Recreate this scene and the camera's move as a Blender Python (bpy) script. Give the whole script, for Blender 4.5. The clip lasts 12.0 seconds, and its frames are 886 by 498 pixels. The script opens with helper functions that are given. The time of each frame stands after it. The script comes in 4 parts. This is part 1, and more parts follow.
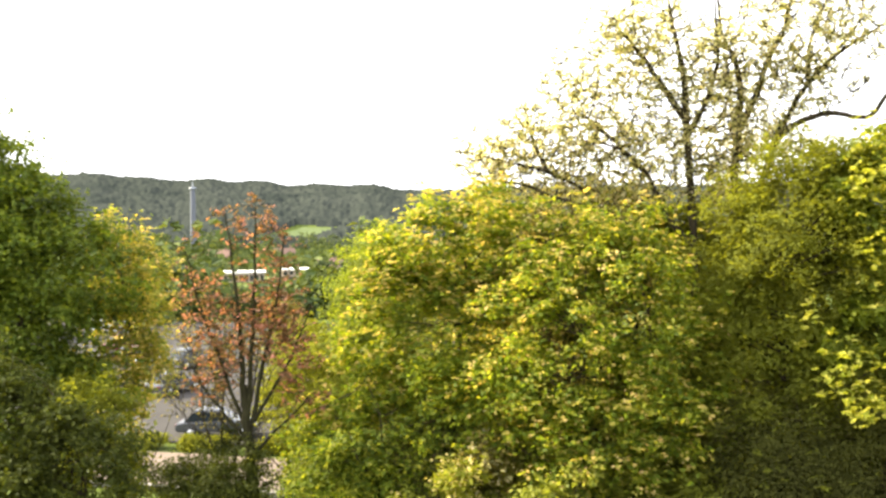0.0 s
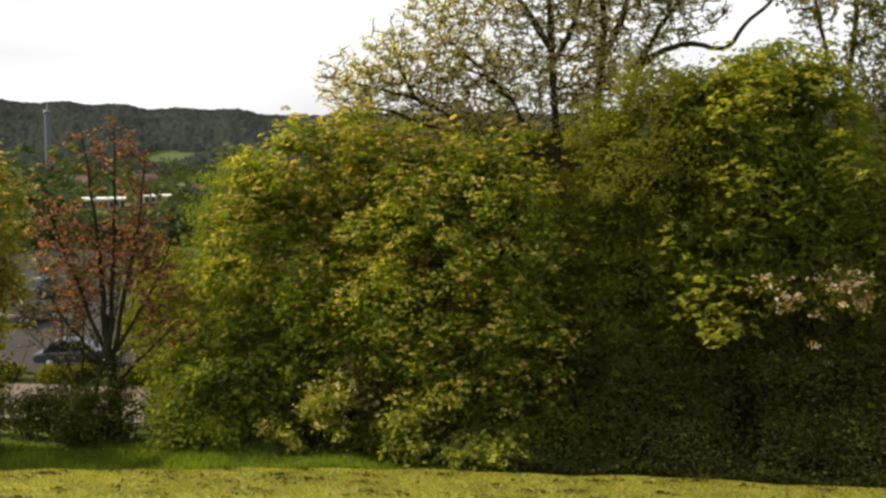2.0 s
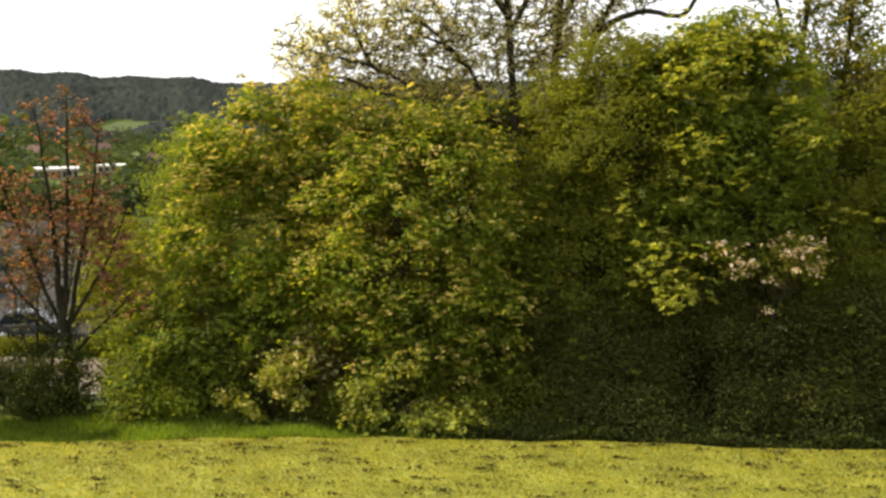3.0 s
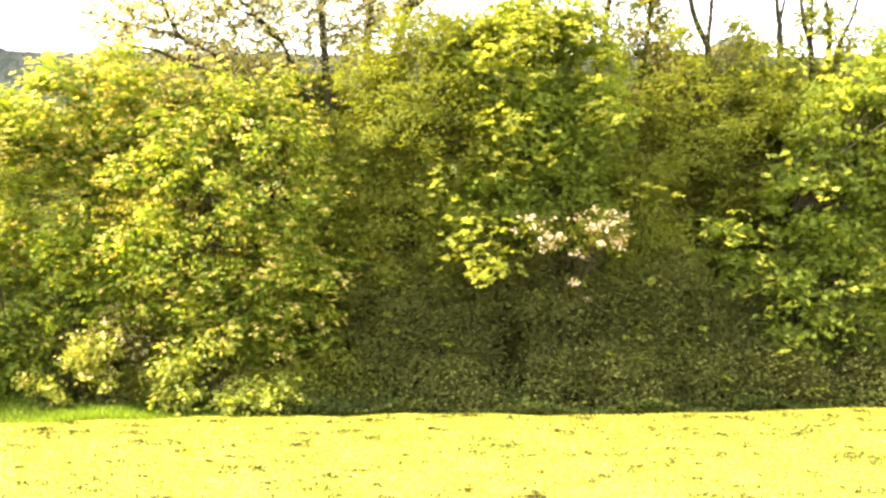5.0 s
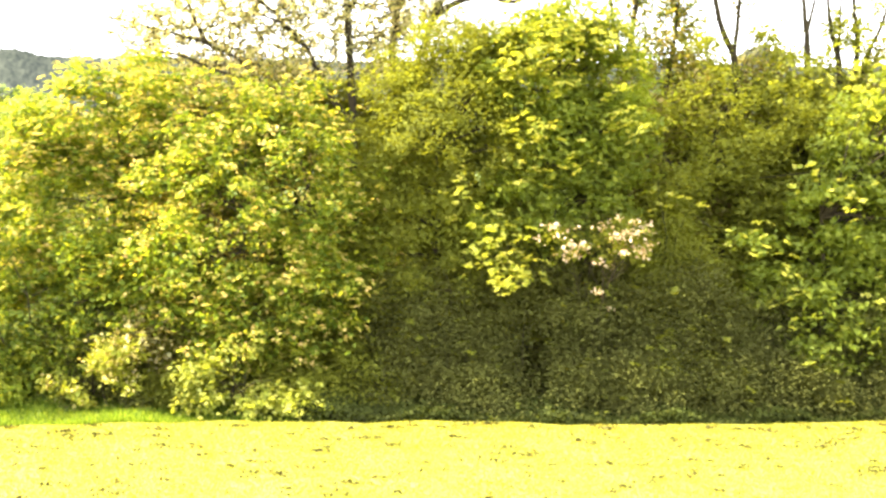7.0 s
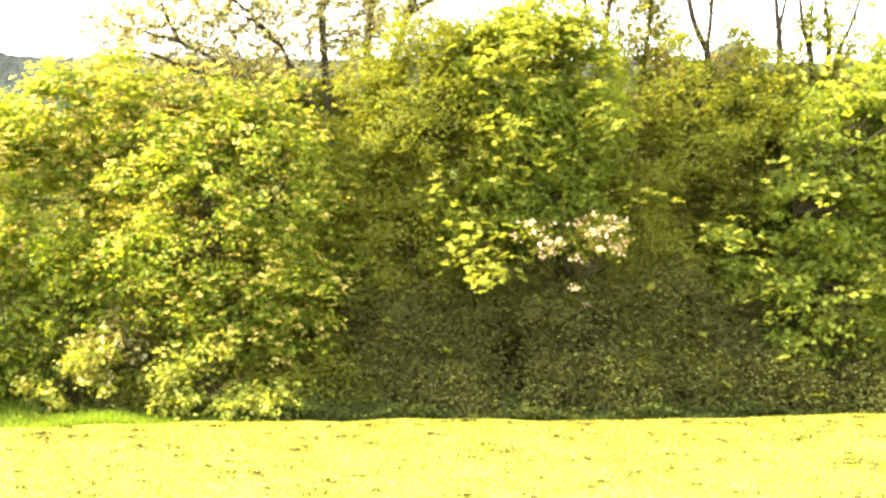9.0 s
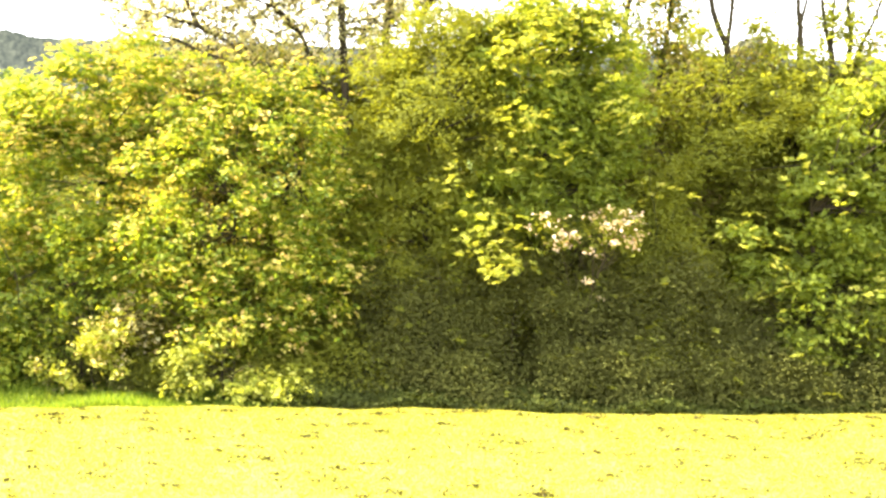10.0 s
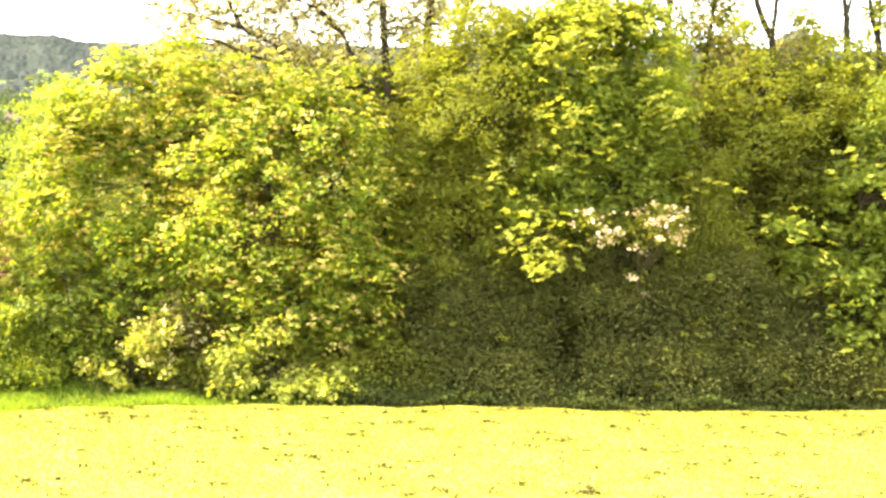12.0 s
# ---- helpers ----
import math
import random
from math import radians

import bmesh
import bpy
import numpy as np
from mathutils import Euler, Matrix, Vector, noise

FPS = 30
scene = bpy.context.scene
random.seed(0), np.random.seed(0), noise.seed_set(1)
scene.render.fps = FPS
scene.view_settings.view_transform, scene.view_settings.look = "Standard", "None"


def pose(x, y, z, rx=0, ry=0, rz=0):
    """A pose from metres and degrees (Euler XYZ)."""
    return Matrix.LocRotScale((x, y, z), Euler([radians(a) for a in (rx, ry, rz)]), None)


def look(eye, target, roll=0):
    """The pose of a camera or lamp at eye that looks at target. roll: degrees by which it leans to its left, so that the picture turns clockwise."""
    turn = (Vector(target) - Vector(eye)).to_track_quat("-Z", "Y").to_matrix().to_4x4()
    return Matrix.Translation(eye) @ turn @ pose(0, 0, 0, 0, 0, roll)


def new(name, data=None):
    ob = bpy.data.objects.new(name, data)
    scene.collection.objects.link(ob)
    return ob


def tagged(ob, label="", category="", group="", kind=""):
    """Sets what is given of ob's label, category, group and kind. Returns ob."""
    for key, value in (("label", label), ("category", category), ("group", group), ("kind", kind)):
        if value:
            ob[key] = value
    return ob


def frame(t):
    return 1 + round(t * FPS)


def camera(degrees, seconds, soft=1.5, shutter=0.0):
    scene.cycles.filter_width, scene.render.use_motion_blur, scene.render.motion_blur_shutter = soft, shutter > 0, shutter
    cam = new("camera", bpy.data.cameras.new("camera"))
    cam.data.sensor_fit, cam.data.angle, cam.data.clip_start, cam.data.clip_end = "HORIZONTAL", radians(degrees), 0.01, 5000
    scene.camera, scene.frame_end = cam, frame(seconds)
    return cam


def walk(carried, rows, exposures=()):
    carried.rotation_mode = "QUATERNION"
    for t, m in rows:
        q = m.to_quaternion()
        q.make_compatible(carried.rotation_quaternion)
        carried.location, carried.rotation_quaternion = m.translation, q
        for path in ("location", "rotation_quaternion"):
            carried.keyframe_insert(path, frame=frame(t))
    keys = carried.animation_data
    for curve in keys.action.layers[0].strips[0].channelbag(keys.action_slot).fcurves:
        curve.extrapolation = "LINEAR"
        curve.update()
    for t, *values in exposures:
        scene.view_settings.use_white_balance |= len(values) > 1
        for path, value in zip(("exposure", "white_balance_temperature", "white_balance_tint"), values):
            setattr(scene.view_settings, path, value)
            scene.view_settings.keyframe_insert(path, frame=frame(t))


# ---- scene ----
# ---- camera ----
EYE = Vector((0.0, 0.0, 7.5))          # an upper window over the lawn
# seconds, heading (degrees clockwise from +y), pitch, roll
TURNS = (
    (0.0, -15.35, -1.72, -0.57),
    (0.1, -15.42, -2.00, -0.45),
    (0.2, -14.85, -3.15, -0.20),
    (0.3, -13.69, -4.73, 0.18),
    (0.4, -9.98, -3.24, 0.63),
    (0.5, -8.47, -3.64, -0.23),
    (1.0, -7.21, -4.28, 0.32),
    (1.5, -7.34, -4.22, 0.30),
    (2.0, -8.63, -5.47, -0.17),
    (2.5, -7.38, -6.81, -0.56),
    (2.7, -7.00, -6.94, -0.43),
    (4.3, 0.04, -8.02, 0.14),
    (4.5, 1.89, -8.18, 0.40),
    (5.0, 3.00, -8.32, 0.54),
    (5.5, 2.71, -7.80, 0.41),
    (6.0, 1.70, -7.71, 0.55),
    (6.5, 1.68, -7.30, 0.73),
    (7.0, 1.81, -7.96, 1.01),
    (7.2, 1.93, -8.17, 1.05),
    (8.8, 2.25, -8.06, 0.48),
    (9.0, 3.02, -8.06, 0.65),
    (9.5, 1.97, -8.11, 1.52),
    (10.0, 2.30, -8.57, 1.82),
    (10.5, 2.48, -8.86, 1.94),
    (11.0, 2.47, -9.10, 1.61),
    (11.5, 0.81, -9.39, 1.41),
    (12.0, 0.07, -8.73, 0.92),
)


def aim(heading, pitch, roll):
    a, b = radians(heading), radians(pitch)
    way = Vector((math.sin(a) * math.cos(b), math.cos(a) * math.cos(b), math.sin(b)))
    return look(EYE, EYE + way * 10, roll)


cam = camera(42.8, 12.0, soft=2.7)
walk(cam, [(t, aim(h, p, r)) for t, h, p, r in TURNS],
     exposures=((0.0, 1.65), (0.3, 1.42), (0.6, 0.85), (1.0, 0.4), (1.5, 0.1), (2.0, -0.1), (2.5, -0.2), (2.7, 0.0),
                (4.3, 1.5), (4.5, 1.86), (4.9, 2.38), (5.5, 2.48), (7.0, 2.62), (12.0, 2.64)))

# ---- light ----
SUN_AZ, SUN_EL = -86.0, 28.0           # low from the left, along the edge of the lawn
world = bpy.data.worlds.new("sky")
scene.world = world
world.use_nodes = True
wn, wl = world.node_tree.nodes, world.node_tree.links
wn.clear()
sky = wn.new("ShaderNodeTexSky")
sky.sky_type, sky.sun_disc = "NISHITA", False
sky.sun_elevation, sky.sun_rotation = radians(SUN_EL), radians(SUN_AZ)
sky.air_density, sky.dust_density = 1.0, 3.0
wcoord = wn.new("ShaderNodeTexCoord")
wmap = wn.new("ShaderNodeMapping")
wmap.inputs["Scale"].default_value = (1.0, 1.0, 5.0)
cloud = wn.new("ShaderNodeTexNoise")
cloud.inputs["Scale"].default_value, cloud.inputs["Detail"].default_value = 2.2, 6.0
cramp = wn.new("ShaderNodeValToRGB")
cramp.color_ramp.elements[0].color = (0.7, 0.7, 0.7, 1)
cramp.color_ramp.elements[0].position, cramp.color_ramp.elements[1].position = 0.32, 0.62
wmix = wn.new("ShaderNodeMixRGB")
wmix.inputs["Color2"].default_value = (15.0, 15.0, 15.2, 1)   # thin bright cloud
wback = wn.new("ShaderNodeBackground")
wback.inputs["Strength"].default_value = 0.08
wout = wn.new("ShaderNodeOutputWorld")
wl.new(wcoord.outputs["Generated"], wmap.inputs["Vector"])
wl.new(wmap.outputs["Vector"], cloud.inputs["Vector"])
wl.new(cloud.outputs["Fac"], cramp.inputs["Fac"])
wl.new(cramp.outputs["Color"], wmix.inputs["Fac"])
wl.new(sky.outputs["Color"], wmix.inputs["Color1"])
wl.new(wmix.outputs["Color"], wback.inputs["Color"])
wl.new(wback.outputs["Background"], wout.inputs["Surface"])

sun = new("sun", bpy.data.lights.new("sun", "SUN"))
sun.data.energy, sun.data.angle, sun.data.color = 6.6, radians(0.53), (1.0, 0.89, 0.62)
to_sun = Vector((math.sin(radians(SUN_AZ)) * math.cos(radians(SUN_EL)),
                 math.cos(radians(SUN_AZ)) * math.cos(radians(SUN_EL)), math.sin(radians(SUN_EL))))
sun.matrix_world = look(to_sun * 100, (0, 0, 0))


# ---- materials ----
def base_material(name):
    m = bpy.data.materials.new(name)
    m.use_nodes = True
    n, l = m.node_tree.nodes, m.node_tree.links
    return m, n, l, n["Principled BSDF"]


def ramp(n, colours):
    r = n.new("ShaderNodeValToRGB")
    while len(r.color_ramp.elements) < len(colours):
        r.color_ramp.elements.new(0.5)
    for e, (at, c) in zip(r.color_ramp.elements, colours):
        e.position, e.color = at, (*c, 1)
    return r


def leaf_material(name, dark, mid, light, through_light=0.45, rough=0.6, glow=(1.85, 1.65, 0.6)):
    """Leaves: every leaf takes its own tint, and lets light through."""
    m, n, l, b = base_material(name)
    geo = n.new("ShaderNodeNewGeometry")
    tints = ramp(n, ((0.0, dark), (0.55, mid), (1.0, light)))
    pos = n.new("ShaderNodeTexCoord")
    patch = n.new("ShaderNodeTexNoise")
    patch.inputs["Scale"].default_value, patch.inputs["Detail"].default_value = 0.7, 3.0
    hue = n.new("ShaderNodeHueSaturation")
    span = n.new("ShaderNodeMapRange")
    span.inputs["From Min"].default_value, span.inputs["From Max"].default_value = 0.3, 0.7
    span.inputs["To Min"].default_value, span.inputs["To Max"].default_value = 0.7, 1.3
    l.new(pos.outputs["Object"], patch.inputs["Vector"])
    l.new(patch.outputs["Fac"], span.inputs["Value"])
    l.new(geo.outputs["Random Per Island"], tints.inputs["Fac"])
    l.new(tints.outputs["Color"], hue.inputs["Color"])
    l.new(span.outputs["Result"], hue.inputs["Value"])
    l.new(hue.outputs["Color"], b.inputs["Base Color"])
    b.inputs["Roughness"].default_value = rough
    b.inputs["Specular IOR Level"].default_value = 0.2
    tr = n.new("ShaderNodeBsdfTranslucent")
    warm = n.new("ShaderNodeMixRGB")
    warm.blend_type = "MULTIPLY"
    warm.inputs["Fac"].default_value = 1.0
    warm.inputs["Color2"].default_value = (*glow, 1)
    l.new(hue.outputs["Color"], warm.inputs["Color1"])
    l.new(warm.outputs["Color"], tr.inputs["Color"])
    mix = n.new("ShaderNodeMixShader")
    mix.inputs["Fac"].default_value = through_light
    l.new(b.outputs["BSDF"], mix.inputs[1])
    l.new(tr.outputs["BSDF"], mix.inputs[2])
    l.new(mix.outputs["Shader"], n["Material Output"].inputs["Surface"])
    return m


def rough_material(name, dark, light, scale, fine, bump=0.3, rough=0.9, stretch=(1, 1, 1), depth=0.02):
    """Two scales of mottling and a fine relief."""
    m, n, l, b = base_material(name)
    pos = n.new("ShaderNodeTexCoord")
    mp = n.new("ShaderNodeMapping")
    mp.inputs["Scale"].default_value = stretch
    big, small = n.new("ShaderNodeTexNoise"), n.new("ShaderNodeTexNoise")
    big.inputs["Scale"].default_value, big.inputs["Detail"].default_value = scale, 4.0
    small.inputs["Scale"].default_value, small.inputs["Detail"].default_value = fine, 3.0
    both = n.new("ShaderNodeMixRGB")
    both.inputs["Fac"].default_value = 0.5
    tints = ramp(n, ((0.34, dark), (0.66, light)))
    bm_node = n.new("ShaderNodeBump")
    bm_node.inputs["Strength"].default_value, bm_node.inputs["Distance"].default_value = bump, depth
    l.new(pos.outputs["Object"], mp.inputs["Vector"])
    for k in (big, small):
        l.new(mp.outputs["Vector"], k.inputs["Vector"])
    l.new(big.outputs["Fac"], both.inputs["Color1"])
    l.new(small.outputs["Fac"], both.inputs["Color2"])
    l.new(both.outputs["Color"], tints.inputs["Fac"])
    l.new(tints.outputs["Color"], b.inputs["Base Color"])
    l.new(small.outputs["Fac"], bm_node.inputs["Height"])
    l.new(bm_node.outputs["Normal"], b.inputs["Normal"])
    b.inputs["Roughness"].default_value = rough
    return m


def plain_material(name, colour, rough=0.5, metal=0.0, wear=0.12):
    m = rough_material(name, [c * (1 - wear) for c in colour], [min(1, c * (1 + wear)) for c in colour], 1.3, 14.0, 0.05, rough)
    m.node_tree.nodes["Principled BSDF"].inputs["Metallic"].default_value = metal
    return m


M_LAWN = rough_material("mown_grass", (0.15, 0.172, 0.017), (0.34, 0.33, 0.045), 0.9, 22.0, 0.7, 0.9, (0.45, 1.3, 1))
M_BLADE = leaf_material("grass_blade", (0.12, 0.15, 0.013), (0.26, 0.265, 0.028), (0.46, 0.39, 0.075), 0.35)
M_TUFT = leaf_material("dark_tuft", (0.026, 0.022, 0.004), (0.055, 0.045, 0.008), (0.11, 0.085, 0.015), 0.15)
M_ROUGH = rough_material("rough_grass", (0.042, 0.062, 0.008), (0.09, 0.118, 0.015), 0.35, 6.0, 0.8)
M_SOIL = rough_material("shaded_litter", (0.024, 0.02, 0.008), (0.06, 0.05, 0.02), 1.5, 14.0, 0.8)
M_LONG = leaf_material("long_grass", (0.055, 0.10, 0.009), (0.115, 0.175, 0.015), (0.20, 0.25, 0.03), 0.45)
M_BARK = rough_material("bark", (0.018, 0.0145, 0.008), (0.05, 0.04, 0.022), 3.0, 18.0, 0.8, 0.9, (1, 1, 0.25))
M_BARK.node_tree.nodes["Principled BSDF"].inputs["Specular IOR Level"].default_value = 0.1
# Darker, greener bark copy: the maple trunk's shade is in its tone.
M_BARK_SHADED = rough_material("shaded_bark", (0.010, 0.009, 0.005), (0.028, 0.027, 0.013), 3.0, 18.0, 0.8, 0.95, (1, 1, 0.25))
M_BARK_SHADED.node_tree.nodes["Principled BSDF"].inputs["Specular IOR Level"].default_value = 0.1
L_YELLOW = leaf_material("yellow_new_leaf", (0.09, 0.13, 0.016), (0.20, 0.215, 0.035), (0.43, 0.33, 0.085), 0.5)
# New leaves, coloured brighter to carry the sunlight on the sprays.
L_SPRAY = leaf_material("sunlit_new_leaf", (0.16, 0.19, 0.022), (0.345, 0.32, 0.06), (0.62, 0.45, 0.19), 0.5, 0.6, (1.6, 1.5, 0.75))
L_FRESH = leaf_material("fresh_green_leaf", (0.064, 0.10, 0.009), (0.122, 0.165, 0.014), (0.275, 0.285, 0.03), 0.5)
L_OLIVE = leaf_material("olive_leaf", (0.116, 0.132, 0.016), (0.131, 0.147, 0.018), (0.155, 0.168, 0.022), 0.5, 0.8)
# Undergrowth leaf, darkened to hold the shade beneath the trees.
L_DARK = leaf_material("shaded_leaf", (0.066, 0.070, 0.014), (0.073, 0.078, 0.016), (0.081, 0.086, 0.018), 0.3, 0.9)
# Laurel green with the shade at the lawn's left end put into it.
L_LAUREL = leaf_material("shaded_laurel_leaf", (0.030, 0.039, 0.005), (0.040, 0.050, 0.006), (0.056, 0.068, 0.008), 0.3, 0.8)
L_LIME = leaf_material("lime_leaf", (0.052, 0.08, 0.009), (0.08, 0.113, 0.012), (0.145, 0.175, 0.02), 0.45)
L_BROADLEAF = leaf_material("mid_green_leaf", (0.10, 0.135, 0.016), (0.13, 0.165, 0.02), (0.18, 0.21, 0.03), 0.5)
# Broad leaf with the sunlight on its clumps put into the colour.
L_CHEST = leaf_material("sunlit_broad_leaf", (0.13, 0.16, 0.018), (0.26, 0.275, 0.035), (0.46, 0.43, 0.10), 0.52, 0.6, (1.7, 1.6, 0.65))
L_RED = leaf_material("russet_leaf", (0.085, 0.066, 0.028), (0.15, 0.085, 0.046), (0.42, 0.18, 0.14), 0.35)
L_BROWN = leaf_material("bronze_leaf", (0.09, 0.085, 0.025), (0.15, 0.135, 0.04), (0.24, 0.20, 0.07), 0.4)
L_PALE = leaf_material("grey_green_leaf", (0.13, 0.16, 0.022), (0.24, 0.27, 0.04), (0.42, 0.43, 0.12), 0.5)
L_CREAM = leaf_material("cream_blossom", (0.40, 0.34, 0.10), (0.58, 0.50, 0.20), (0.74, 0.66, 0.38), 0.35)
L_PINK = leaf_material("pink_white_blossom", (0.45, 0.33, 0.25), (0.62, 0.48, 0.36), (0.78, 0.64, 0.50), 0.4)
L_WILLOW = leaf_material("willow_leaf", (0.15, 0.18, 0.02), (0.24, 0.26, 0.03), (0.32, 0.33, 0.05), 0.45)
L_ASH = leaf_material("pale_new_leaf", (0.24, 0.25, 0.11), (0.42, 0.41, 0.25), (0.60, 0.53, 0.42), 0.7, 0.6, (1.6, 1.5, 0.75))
# Distance haze is mixed into the copse and far hillside colours.
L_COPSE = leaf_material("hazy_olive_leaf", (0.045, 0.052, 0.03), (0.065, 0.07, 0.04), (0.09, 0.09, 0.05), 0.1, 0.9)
M_FAR = rough_material("hazy_far_wood", (0.024, 0.029, 0.026), (0.042, 0.047, 0.041), 0.018, 0.16, 0.3, 0.95, (1, 1, 0.4), 1.0)
M_FAR.node_tree.nodes["Principled BSDF"].inputs["Specular IOR Level"].default_value = 0.0
L_VALLEY = leaf_material("valley_tree", (0.035, 0.055, 0.02), (0.06, 0.085, 0.025), (0.11, 0.13, 0.03), 0.2, 0.8)
M_MEADOW = rough_material("meadow", (0.06, 0.085, 0.03), (0.085, 0.11, 0.035), 0.02, 0.3, 0.2)
M_ASPHALT = rough_material("worn_asphalt", (0.036, 0.033, 0.032), (0.06, 0.055, 0.052), 0.3, 9.0, 0.3)
M_ROAD = rough_material("beige_road", (0.13, 0.10, 0.08), (0.21, 0.165, 0.135), 0.3, 9.0, 0.3)
M_KERB = rough_material("concrete_kerb", (0.16, 0.148, 0.13), (0.25, 0.235, 0.205), 0.8, 12.0, 0.3)
for flat_mat in (M_ASPHALT, M_ROAD, M_KERB, M_ROUGH, M_SOIL, M_MEADOW):
    flat_mat.node_tree.nodes["Principled BSDF"].inputs["Specular IOR Level"].default_value = 0.1
M_WHITE = plain_material("white_render", (0.72, 0.71, 0.68), 0.8)
M_BUFF = plain_material("buff_wall", (0.26, 0.20, 0.155), 0.85)
M_FRAME = plain_material("brown_frame", (0.16, 0.12, 0.09), 0.6)
M_ROOF = rough_material("brown_roof", (0.13, 0.075, 0.055), (0.22, 0.13, 0.10), 0.4, 3.0, 0.5)
M_GREYROOF = rough_material("grey_roof", (0.22, 0.22, 0.23), (0.34, 0.34, 0.35), 0.3, 2.0, 0.3)
M_STEEL = plain_material("galvanised_steel", (0.2, 0.22, 0.26), 0.6, 0.3)
M_TOWER = rough_material("grey_concrete", (0.085, 0.095, 0.12), (0.12, 0.13, 0.16), 0.1, 1.0, 0.2)
M_TYRE = plain_material("tyre_rubber", (0.02, 0.02, 0.02), 0.8)
M_RIM = plain_material("alloy_rim", (0.5, 0.5, 0.5), 0.3, 0.9)
M_CARWHITE = plain_material("white_car_paint", (0.80, 0.80, 0.82), 0.2)
M_CARGREY = plain_material("grey_car_paint", (0.11, 0.115, 0.13), 0.25, 0.4)
M_CARRED = plain_material("maroon_car_paint", (0.16, 0.05, 0.05), 0.25)
M_LAMP = plain_material("lamp_lens", (0.75, 0.75, 0.72), 0.1)
M_GLASS, _n, _l, _b = base_material("dark_glass")
_b.inputs["Base Color"].default_value = (0.02, 0.025, 0.03, 1)
_b.inputs["Roughness"].default_value = 0.06


# ---- builders ----
rng = np.random.default_rng(7)


def mesh_of(name, verts, faces, mat, smooth=False):
    me = bpy.data.meshes.new(name)
    me.from_pydata(verts, [], faces)
    me.materials.append(mat)
    if smooth:
        me.polygons.foreach_set("use_smooth", np.ones(len(me.polygons), dtype=bool))
    me.update()
    return me


def part(name, me, parent, label="", kind=""):
    ob = new(name, me)
    ob.parent = parent
    return tagged(ob, label, kind=kind)


def thing(name, place, label, category, group="", kind=""):
    ob = new(name)
    ob.location = place
    ob.empty_display_size = 0.2
    return tagged(ob, label, category, group, kind)


def box_data(x0, x1, y0, y1, z0, z1):
    v = [(x, y, z) for z in (z0, z1) for y in (y0, y1) for x in (x0, x1)]
    f = [(0, 2, 3, 1), (4, 5, 7, 6), (0, 1, 5, 4), (2, 6, 7, 3), (0, 4, 6, 2), (1, 3, 7, 5)]
    return v, f


def box_mesh(name, x0, x1, y0, y1, z0, z1, mat, bevel=0.0):
    bm = bmesh.new()
    v, f = box_data(x0, x1, y0, y1, z0, z1)
    vs = [bm.verts.new(p) for p in v]
    for k in f:
        bm.faces.new([vs[i] for i in k])
    if bevel:
        bmesh.ops.bevel(bm, geom=bm.edges[:], offset=bevel, segments=2, affect="EDGES")
    me = bpy.data.meshes.new(name)
    bm.to_mesh(me)
    bm.free()
    me.materials.append(mat)
    return me


def edge_y(x):
    """The lawn's far edge."""
    x = np.asarray(x, dtype=float)
    return 25.05 - 0.0085 * np.minimum(np.maximum(-x, 0), 30) ** 2 + 0.05 * np.sin(x * 1.3) + 0.04 * np.sin(x * 2.9 + 1) \
        + 0.006 * np.clip(x - 4.5, 0, 9) ** 2 - 0.1 * np.exp(-((x - 4.5) / 2.5) ** 2)


def ease(v):
    v = np.clip(v, 0, 1)
    return v * v * (3 - 2 * v)


def ridge_el(az):
    """Skyline of the far hills, in degrees above the eye, by heading."""
    return (1.12 + 0.05 * np.maximum(0, -17 - az) - 0.05 * np.maximum(0, -32 - az)
            + 0.12 * ease((az + 5) / 20) + 0.06 * np.sin(az * 0.9) + 0.05 * np.sin(az * 2.3 + 1))


def ground_z(x, y):
    x, y = np.asarray(x, dtype=float), np.asarray(y, dtype=float)
    r, az = np.hypot(x, y), np.degrees(np.arctan2(x, y))
    z = -0.13 - 0.2 * ease((-x - 9) / 4) - 0.12 * ease((x + 3) / 4) - 3.7 * ease((y - 26.4) / 13.6)
    z = z - 18 * ease((r - 110) / 210) * (y > 0)
    ahead = ease((y / np.maximum(r, 1) - 0.1) / 0.3)
    hill = 7.5 + np.tan(np.radians(ridge_el(np.clip(az, -60, 60)))) * 1300 + 22
    z = z + hill * ease((r - 620) / 680) * ahead
    z = z + 1.2 * np.sin(x / 41) * np.sin(y / 57) * ease((r - 130) / 200)
    return z + 0.04 * np.sin(x * 0.9) * np.sin(y * 0.7) * (y > 26)


FULL, BROAD = 1.2, 1.65                # how full the crowns are, and how broad their leaves


class Wood:
    """Gathers tapered round branches into one mesh."""

    def __init__(self):
        self.v, self.f = [], []

    def add(self, pts, radii, sides=5):
        base = len(self.v)
        pts = [Vector(p) for p in pts]
        for i, p in enumerate(pts):
            d = (pts[min(i + 1, len(pts) - 1)] - pts[max(i - 1, 0)]).normalized()
            a = d.cross(Vector((0.31, 0.87, 0.38))).normalized()
            b = d.cross(a)
            for k in range(sides):
                t = 2 * math.pi * k / sides
                self.v.append(p + (a * math.cos(t) + b * math.sin(t)) * radii[i])
        for i in range(len(pts) - 1):
            for k in range(sides):
                q = base + i * sides
                self.f.append((q + k, q + (k + 1) % sides, q + sides + (k + 1) % sides, q + sides + k))

    def mesh(self, name, mat, origin):
        o = Vector(origin)
        return mesh_of(name, [v - o for v in self.v], self.f, mat, True)


def unit(a):
    return a / np.maximum(np.linalg.norm(a, axis=1, keepdims=True), 1e-9)


